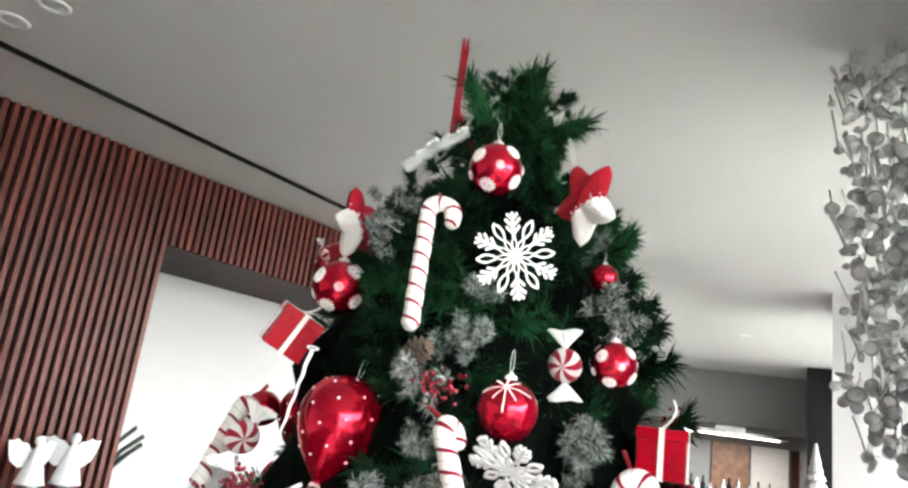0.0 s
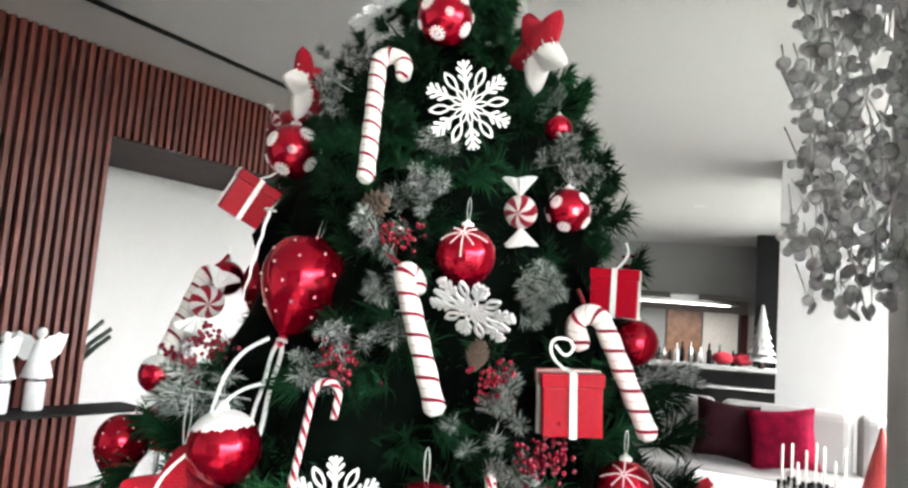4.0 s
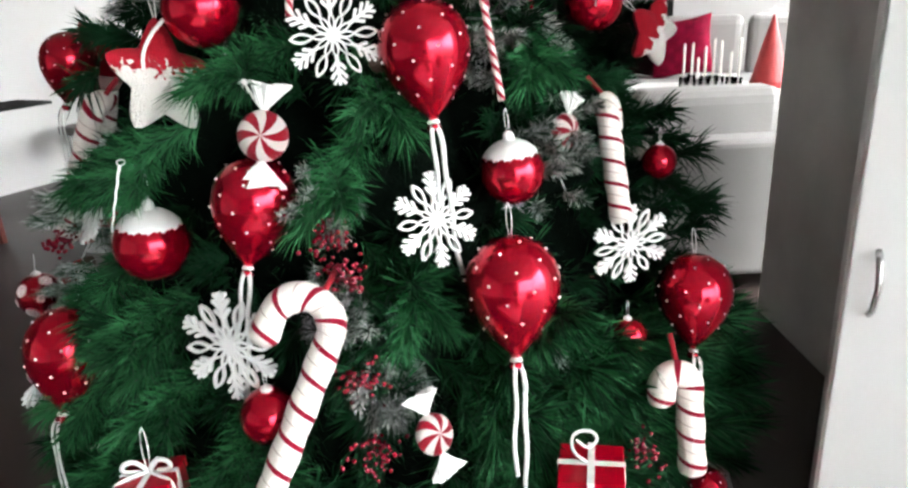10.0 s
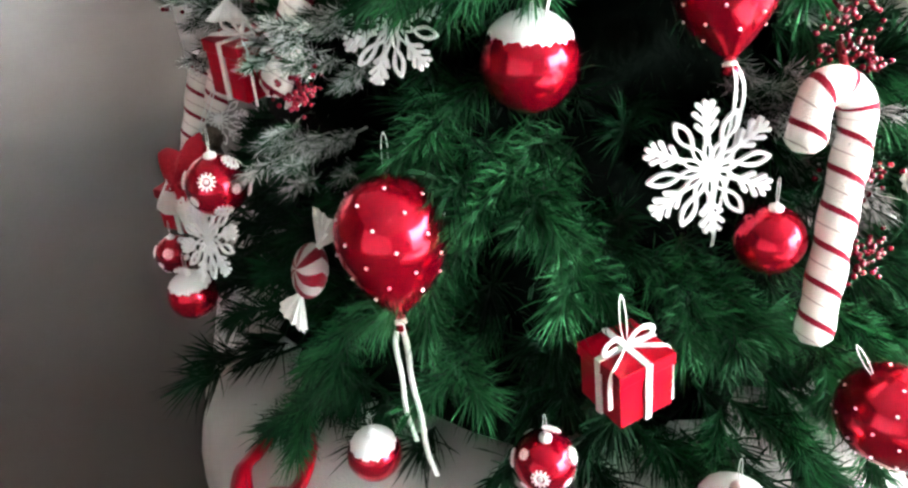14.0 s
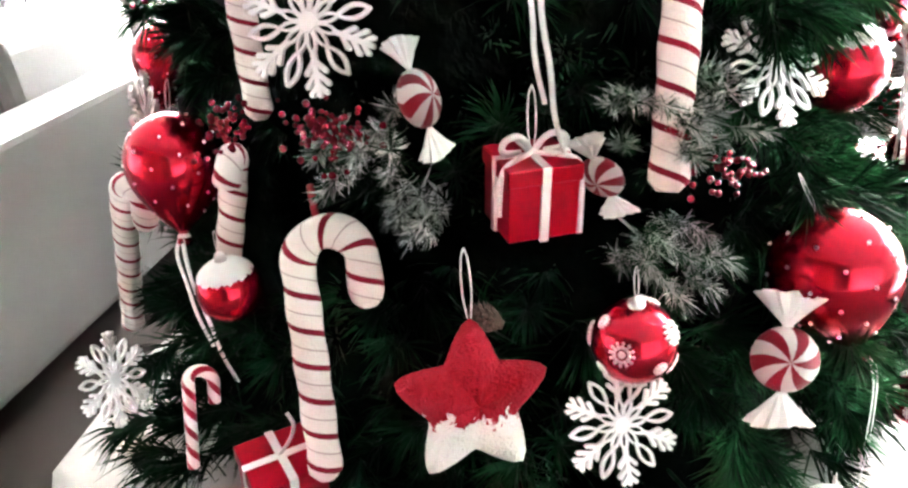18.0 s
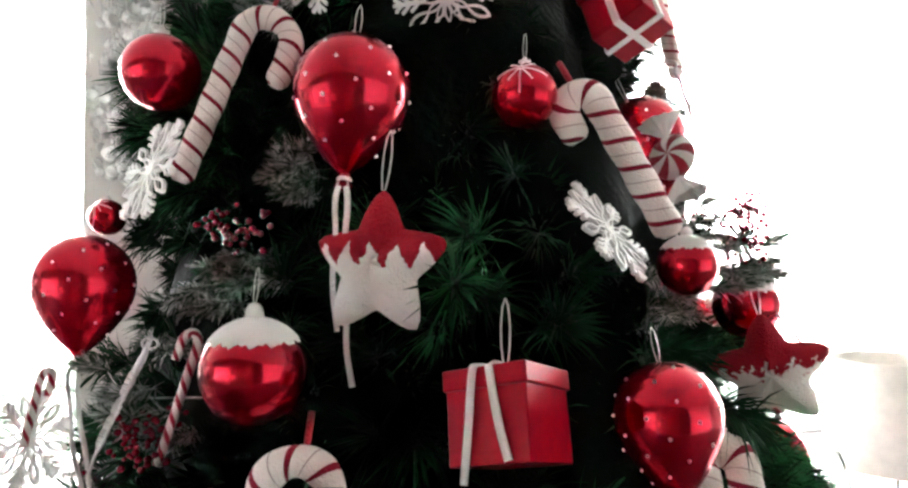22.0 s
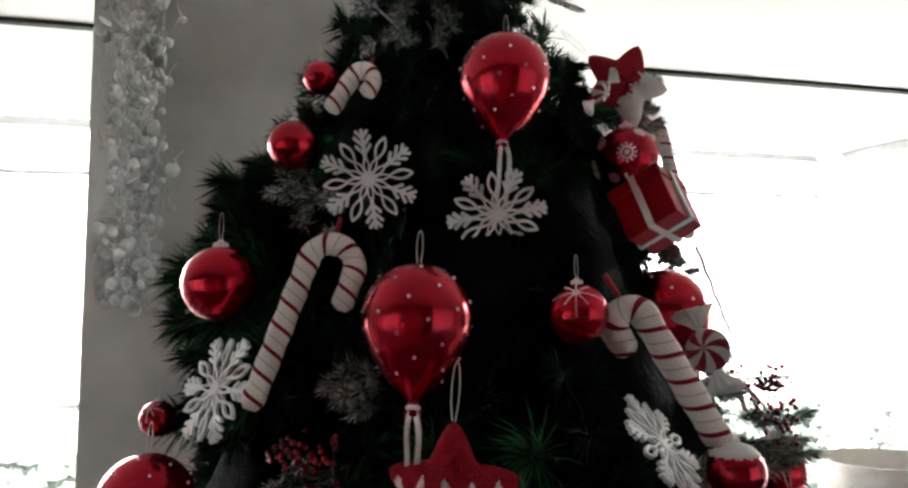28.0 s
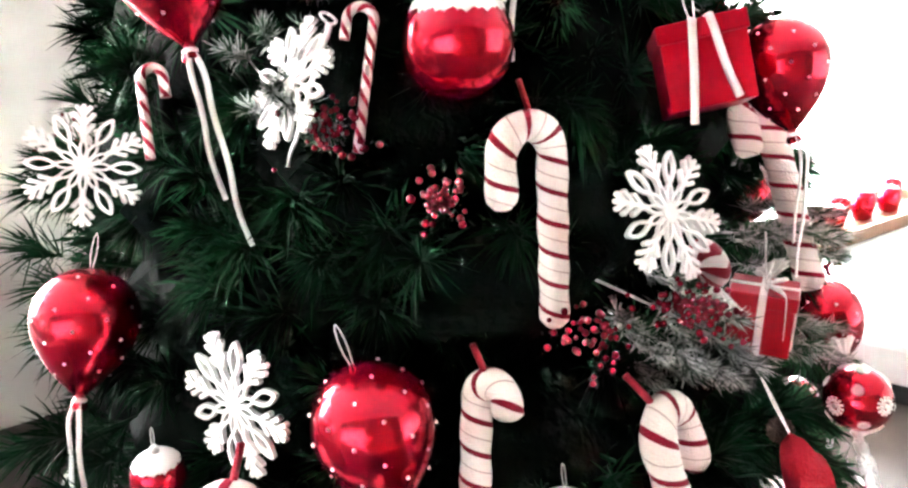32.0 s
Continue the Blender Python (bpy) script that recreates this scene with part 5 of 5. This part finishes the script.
# ---- furniture ----
def sofa():
    ob = empty("sofa", pose(1.75, 2.93, 0, 0, 0, -18), "long grey leather sofa seen from behind", "sofa")
    part("back_panel", box(-0.2, 0.10, 0.40, 2.6, 0.20, 0.66, 0.035), ob, mat=LEATHER)
    part("base", box(-0.2, 0.60, 0.24, 2.6, 0.84, 0.30, 0.03), ob, mat=LEATHER)
    for k in range(3):
        part("back_cushion", box(-1.09 + 0.74 * k, 0.33, 0.68, 0.73, 0.24, 0.50, 0.07), ob, mat=LEATHER)
        part("seat_cushion", box(-1.09 + 0.74 * k, 0.72, 0.46, 0.72, 0.60, 0.16, 0.04), ob, mat=LEATHER)
    for x in (-1.58, 1.18):
        part("armrest", box(x, 0.56, 0.36, 0.16, 0.92, 0.60, 0.04), ob, mat=LEATHER)
        for y in (0.14, 0.92):
            part("leg", box(x, y, 0.03, 0.06, 0.06, 0.06), ob, mat=CHARCOAL)


sofa()


def far_sofa():
    ob = empty("sofa", pose(3.55, 5.15, 0, 0, 0, -36), "pale grey sofa with cushions on a raised plinth", "sofa")
    part("base", box(0, 0, 0.35, 3.0, 0.9, 0.70, 0.04), ob, mat=LEATHER)
    for k in range(3):
        part("back_cushion", box(-0.98 + 0.98 * k, 0.32, 0.90, 0.95, 0.24, 0.50, 0.07), ob, mat=LEATHER)
    for k, x in enumerate((-0.40, 0.0)):
        v, f, n = [], [], 14
        for side in (-1, 1):
            for i in range(n + 1):
                for j in range(n + 1):
                    p, q = 2 * i / n - 1, 2 * j / n - 1
                    pinch = 1 - 0.10 * (1 - abs(p) ** 2) * abs(q) ** 3 - 0.10 * (1 - abs(q) ** 2) * abs(p) ** 3
                    v.append((p * pinch, side * 0.55 * ((1 - p ** 4) * (1 - q ** 4)) ** 0.6, q * pinch))
            base = len(v) - (n + 1) ** 2
            for i in range(n):
                for j in range(n):
                    quad = (base + i * (n + 1) + j, base + (i + 1) * (n + 1) + j, base + (i + 1) * (n + 1) + j + 1, base + i * (n + 1) + j + 1)
                    f.append(quad if side < 0 else tuple(reversed(quad)))
        cu = tagged(new("cushion", mesh_of("cushion", v, f, (MAROON, VELVET)[k])), ("dark maroon", "crimson")[k] + " velvet cushion leaning on the sofa", "cushion", "crimson cushions")
        cu.matrix_basis = pose(3.55, 5.15, 0, 0, 0, -36) @ pose(x, 0.06 - 0.10 * k, 0.93, -16, 5 - 14 * k, 12 - 20 * k) @ Matrix.Diagonal((0.24, 0.17, 0.23, 1))


far_sofa()


def side_table():
    ob = empty("side_table", pose(3.02, 4.18, 0, 0, 0, -36), "pale low table behind the sofa", "table")
    part("tabletop", box(0, 0, 0.74, 1.3, 0.5, 0.04, 0.01), ob, mat=STONE)
    for sx in (-0.58, 0.58):
        for sy in (-0.2, 0.2):
            part("leg", box(sx, sy, 0.36, 0.05, 0.05, 0.72), ob, mat=STEEL)
    base = pose(3.02, 4.18, 0.762, 0, 0, -36)
    r = np.random.RandomState(3)
    for k in range(8):
        h = r.uniform(0.16, 0.36)
        x = -0.12 + 0.048 * k + r.uniform(-0.01, 0.01)
        c = empty("candle", base @ Matrix.Translation((x, r.uniform(-0.15, 0.1), 0)), "slim white candle in a clear holder", "candle", "white candles")
        part("holder", lathe("holder", [(0.024, 0.0), (0.027, 0.02), (0.027, 0.07), (0.024, 0.07), (0.022, 0.010)], GLASS, 12), c)
        part("stick", lathe("stick", [(0.008, 0.012), (0.008, h), (0.003, h + 0.012)], WOOL, 10), c)
    t = empty("cone_tree", base @ Matrix.Translation((0.40, -0.02, 0)), "small red cone-shaped table tree with white star", "ornament")
    part("body", lathe("cone_body", [(0.12, 0.0), (0.105, 0.05), (0.055, 0.26), (0.006, 0.44)], plain("coral_glitter", (0.34, 0.025, 0.028), 0.5, bump=0.8, bump_scale=200), 20), t)
    part("star", flake_star(), t, "white star", m=Matrix.Translation((0, 0, 0.46)))


def flake_star():
    v, f = [], []
    for s in (-0.006, 0.006):
        for k in range(10):
            a = math.pi / 2 + math.pi / 5 * k
            rr = 0.035 if k % 2 == 0 else 0.015
            v.append((rr * math.cos(a), s, rr * math.sin(a)))
    f.append(tuple(range(10)))
    f.append(tuple(reversed(range(10, 20))))
    for k in range(10):
        f.append((k, k + 10, (k + 1) % 10 + 10, (k + 1) % 10))
    return mesh_of("small_star", v, f, PORCELAIN, False)


side_table()


def counter():
    ob = empty("counter", pose(5.6, 9.6, 0, 0, 0, -20), "long pale kitchen counter with open shelf", "counter")
    part("worktop", box(-0.3, 0, 1.22, 3.0, 0.6, 0.05, 0.008), ob, mat=BULKHEAD)
    part("body", box(-0.3, 0.15, 0.58, 2.9, 0.3, 1.16), ob, mat=CHARCOAL)
    part("shelf", box(-0.3, -0.12, 0.95, 2.9, 0.3, 0.03), ob, mat=BULKHEAD)
    wall = structure("wall_kitchen", box(-1.0, 4.4, H / 2, 7.0, 0.12, H, m=pose(5.6, 9.6, 0, 0, 0, -20)), TAUPE, "taupe kitchen wall")
    for k, mat in enumerate((DARKWOOD, TAUPE, LINEN, DARKWOOD, BULKHEAD, OAK, LINEN, DARKWOOD)):
        part("panel", box(-3.4 + 0.70 * k, 4.30, 1.25, 0.66, 0.05, 1.7, 0.008, m=pose(5.6, 9.6, 0, 0, 0, -20)), wall, mat=mat)
    hood = empty("extractor_hood", pose(5.6, 9.6, 0, 0, 0, -20) @ Matrix.Translation((-0.1, 3.1, 0.08)), "wide steel extractor hood under the soffit", "hood")
    part("canopy", box(0, 0, 2.16, 1.9, 0.6, 0.08, 0.01), hood, mat=STEEL)
    part("duct", box(0, 0, 2.26, 0.5, 0.4, 0.14, 0.01), hood, mat=STEEL)
    part("lamp_strip", box(0, -0.12, 2.112, 1.6, 0.05, 0.012), hood, "lit strip under the hood", GLOW)
    place_at = pose(5.6, 9.6, 0, 0, 0, -20) @ Vector((-0.1, 2.98, 2.18))
    lamp_area("hood_lamp", place_at, place_at - Vector((0, 0, 1)), 1.6, 0.06, 3.0)
    base = pose(5.6, 9.6, 1.245, 0, 0, -20)
    tr = empty("frosted_table_tree", base @ Matrix.Translation((0.55, -0.1, 0)), "small frosted white table tree", "ornament")
    for k in range(7):
        part("tier", lathe("tier", [(0.22 - 0.029 * k, 0.0), (0.08 - 0.010 * k, 0.15)], BULKHEAD, 11, False), tr, m=Matrix.Translation((0, 0, 0.10 + 0.105 * k)) @ pose(0, 0, 0, 0, 0, 17 * k))
    part("trunk", lathe("table_trunk", [(0.05, 0), (0.03, 0.12)], BARK, 8), tr)
    r = np.random.RandomState(9)
    for k in range(22):
        h = r.uniform(0.08, 0.30)
        b = new("bottle", lathe("bottle", [(0.035, 0.0), (0.036, h * 0.6), (0.014, h * 0.75), (0.014, h)], (CHARCOAL, STEEL, LEAF, PORCELAIN)[k % 4], 10))
        b.matrix_basis = base @ Matrix.Translation((-1.5 + 0.085 * k, r.uniform(-0.15, 0.15), 0))
        tagged(b, "small bottle or jar on the counter", "bottle", "bottles on the counter")
    for k in range(2):
        p = new("red_bowl", ball_mesh("red_bowl", REDFELT, 16, 10, 0.6))
        p.matrix_basis = base @ Matrix.Translation((0.05 + 0.26 * k, -0.05, 0.10)) @ Matrix.Scale(0.15, 4)
        tagged(p, "round red decoration on the counter", "ornament", "red decorations")


counter()


def downlight(x, y):
    ob = empty("downlight", pose(x, y, H), "round white recessed downlight, unlit", "downlight", "ceiling downlights")
    part("ring", lathe("ring", [(0.075, -0.001), (0.07, -0.012), (0.05, -0.012), (0.048, -0.002)], FRAME, 20), ob)
    part("lens", lathe("lens", [(0.047, -0.003), (0.02, -0.005)], FRAME, 16), ob)


for x, y in ((-1.49, 3.21), (-1.76, 3.43), (4.63, 8.52), (0.69, 0.05)):
    downlight(x, y)


# tall white cabinet with a curved handle
def tall_cabinet():
    u = Vector((0.68, -0.733, 0)).normalized()
    ob = empty("tall_cabinet", along(Vector((0.975, 1.085, 0)), u, Vector((0.733, 0.68, 0)).normalized()), "tall plain white cabinet with a curved steel handle", "cabinet")
    part("body", box(0.38, 0.19, 0.98, 0.76, 0.34, 1.90, 0.004), ob, mat=FRAME)
    part("plinth", box(0.38, 0.20, 0.015, 0.72, 0.30, 0.03), ob, mat=CHARCOAL)
    d = part("door", box(0.38, 0.008, 0.99, 0.75, 0.024, 1.88, 0.004), ob, mat=FRAME)
    part("handle", tube("handle", [(0.045, 0, 0.845), (0.048, -0.022, 0.86), (0.052, -0.030, 0.905), (0.048, -0.022, 0.95), (0.045, 0, 0.965)], 0.006, STEEL, 8), d, "curved steel handle")


tall_cabinet()


# shelf on the slatted wall and what stands on it
def wall_shelf():
    sh = new("wall_shelf", None)
    sh.matrix_basis = SM
    tagged(sh, "thin dark cantilevered shelf on the slatted wall", "shelf")
    part("board", box(-0.62, -0.22, 0.88, 1.8, 0.34, 0.018, 0.003), sh, mat=CHARCOAL)
    part("bracket", box(-1.2, -0.05, 0.86, 0.03, 0.06, 0.05), sh, mat=CHARCOAL)
    part("bracket", box(-0.2, -0.05, 0.86, 0.03, 0.06, 0.05), sh, mat=CHARCOAL)

    def angel(x, y, s, turn):
        ob = empty("angel_figure", SM @ pose(x, y, 1.09, 0, 0, turn) @ Matrix.Scale(s, 4), "plain white porcelain angel figure on a jar lid", "figurine", "angel figures")
        gown = lathe("gown", [(0.085, 0.0), (0.08, 0.01), (0.035, 0.17), (0.022, 0.20), (0.012, 0.212), (0.028, 0.235), (0.026, 0.262), (0.01, 0.275)], PORCELAIN, 14)
        bm = bmesh.new()
        bm.from_mesh(gown)
        for sgn in (-1, 1):
            outline = [(0.012, 0.10), (0.07, 0.085), (0.115, 0.12), (0.135, 0.17), (0.15, 0.24), (0.125, 0.235), (0.10, 0.25), (0.075, 0.23), (0.045, 0.225), (0.012, 0.19)]
            rows = [[bm.verts.new((sgn * px, 0.03 + d + 0.25 * px, pz)) for px, pz in outline] for d in (-0.005, 0.005)]
            bm.faces.new(rows[0])
            bm.faces.new(list(reversed(rows[1])))
            n = len(outline)
            for k in range(n):
                bm.faces.new((rows[0][k], rows[1][k], rows[1][(k + 1) % n], rows[0][(k + 1) % n]))
        me = bpy.data.meshes.new("angel")
        bm.to_mesh(me)
        bm.free()
        me.materials.append(PORCELAIN)
        part("figure", me, ob)

    def jar(x, y, s):
        j = empty("jar", SM @ Matrix.Translation((x, y, 0.889)) @ Matrix.Scale(s, 4), "white cylindrical jar on the shelf", "jar", "white jars")
        part("body", lathe("jar_body", [(0.055, 0.0), (0.062, 0.01), (0.062, 0.17), (0.05, 0.19)], PORCELAIN, 20), j)
        part("lid", lathe("jar_lid", [(0.06, 0.19), (0.06, 0.215), (0.015, 0.22)], STEEL, 20), j, "steel lid")

    jar(-0.58, -0.22, 0.93)
    jar(-0.36, -0.18, 0.93)
    angel(-0.58, -0.22, 0.98, 10)
    angel(-0.36, -0.18, 1.08, -15)
    pl = empty("plant", SM @ Matrix.Translation((0.02, 0.36, 0)), "tall dark slim-leaved plant in a white pot behind the slatted wall", "plant")
    part("pot", lathe("pot", [(0.10, 0.0), (0.14, 0.34), (0.125, 0.34), (0.11, 0.05)], PORCELAIN, 20), pl)
    for k in range(6):
        a, h = -1.0 + 0.45 * k, 1.26 + 0.05 * ((k * 5) % 4)
        v = [(0.02 * math.cos(a), 0.02 * math.sin(a), 0.3), (0.05 * math.cos(a), 0.05 * math.sin(a), 0.7), (0.13 * math.cos(a), 0.10 * math.sin(a), h - 0.18), (0.36 * math.cos(a), 0.20 * math.sin(a), h)]
        part("leaf", ribbon_mesh("leaf", v, 0.030, LEAF, (-math.sin(a), math.cos(a), 0.3)), pl)


wall_shelf()


def piano():
    ob = empty("console_piano", along(Vector((-1.05, 7.2, 0)), SU, SN), "dark wooden console piano against the white wall", "piano")
    part("case", box(0.75, 0.1, 0.83, 1.4, 0.42, 0.22, 0.015), ob, mat=DARKWOOD)
    part("music_desk", box(0.75, 0.27, 1.1, 1.3, 0.05, 0.32, 0.01), ob, mat=DARKWOOD)
    part("keys", box(0.75, -0.06, 0.945, 1.2, 0.13, 0.012), ob, mat=PORCELAIN)
    for x in (0.10, 1.40):
        part("leg", box(x, -0.05, 0.36, 0.07, 0.07, 0.72), ob, mat=DARKWOOD)
        part("leg", box(x, 0.27, 0.36, 0.07, 0.05, 0.72), ob, mat=DARKWOOD)
    b = empty("piano_bench", along(Vector((-1.2, 6.75, 0)), SU, SN), "grey low bench by the piano", "bench")
    part("seat", box(0.45, 0, 0.47, 0.8, 0.34, 0.07, 0.01), b, mat=LEATHER)
    for x in (0.10, 0.80):
        for y in (-0.13, 0.13):
            part("leg", box(x, y, 0.217, 0.035, 0.035, 0.43), b, mat=STEEL)


piano()

cable = new("floor_cable", tube("floor_cable", [(-2.6, 3.1, 0.008), (-2.1, 3.62, 0.008), (-1.83, 3.99, 0.008), (-1.6, 4.32, 0.008), (-1.47, 4.47, 0.008)], 0.006, FRAME, 6))
tagged(cable, "thin white cable lying on the floor", "cable")


# south side: lamp, low white bench with a tray of red candles, picture
def floor_lamp():
    ob = empty("table_lamp", pose(0.88, -0.66, 0), "large beige drum-shade lamp on a slim stand", "lamp")
    part("foot", lathe("foot", [(0.14, 0.0), (0.14, 0.02), (0.02, 0.035)], STEEL, 24), ob)
    part("stem", tube("stem", [(0, 0, 0.03), (0, 0, 0.70)], 0.012, STEEL, 8), ob)
    part("shade", lathe("drum", [(0.30, 0.58), (0.285, 1.05), (0.275, 1.05), (0.29, 0.59)], LINEN, 40), ob, "beige linen drum shade")


floor_lamp()


def low_bench():
    # bench drawn out forward; its white stands in for window glare on the floor
    ob = empty("low_bench", pose(-0.34, -0.58, 0), "low white bench, widened to stand in for bright floor glare", "bench")
    part("cushion", box(0, 0, 0.17, 1.25, 2.1, 0.18, 0.04), ob, mat=PORCELAIN)
    part("plinth", box(0, 0, 0.04, 1.15, 2.0, 0.08), ob, mat=CHARCOAL)
    tm = pose(-0.20, -0.98, 0.262, 0, 0, 68)
    tray = empty("tray", tm, "brown wooden tray on the white bench", "tray")
    part("board", box(0, 0, 0.01, 1.30, 0.34, 0.018, 0.004), tray, mat=OAK)
    for s in (-1, 1):
        part("rim", box(0, 0.165 * s, 0.035, 1.30, 0.02, 0.07, 0.004), tray, mat=OAK)
        part("rim", box(0.64 * s, 0, 0.035, 0.02, 0.31, 0.07, 0.004), tray, mat=OAK)
    for k in range(6):
        h = 0.12 + 0.02 * (k % 3)
        c = empty("red_candle", tm @ Matrix.Translation((0.26 - 0.13 * k, 0.03 * (-1) ** k - 0.02, 0.02)), "short rounded glossy red candle on the tray", "candle", "red candles")
        part("body", lathe("candle_body", [(0.03, 0.0), (0.05, 0.02), (0.056, h * 0.5), (0.05, h * 0.85), (0.03, h), (0.012, h - 0.01)], LACQUER, 20), c)
        part("wick", tube("wick", [(0, 0, h - 0.012), (0, 0.002, h + 0.03)], 0.002, CHARCOAL, 5), c)
    ball = new("woven_ball", ball_mesh("woven_ball", LINEN, 24, 14))
    ball.matrix_basis = tm @ Matrix.Translation((-0.22, 0.255, 0.088)) @ Matrix.Scale(0.088, 4)
    tagged(ball, "pale beige woven ball beside the wooden tray", "ball")


low_bench()
pic = empty("picture_frame", pose(-1.03, -3.82, 1.15), "dark flat frame on the white wall", "picture")
part("frame", box(0, 0, 0, 0.85, 0.04, 0.84, 0.005), pic, mat=CHARCOAL)
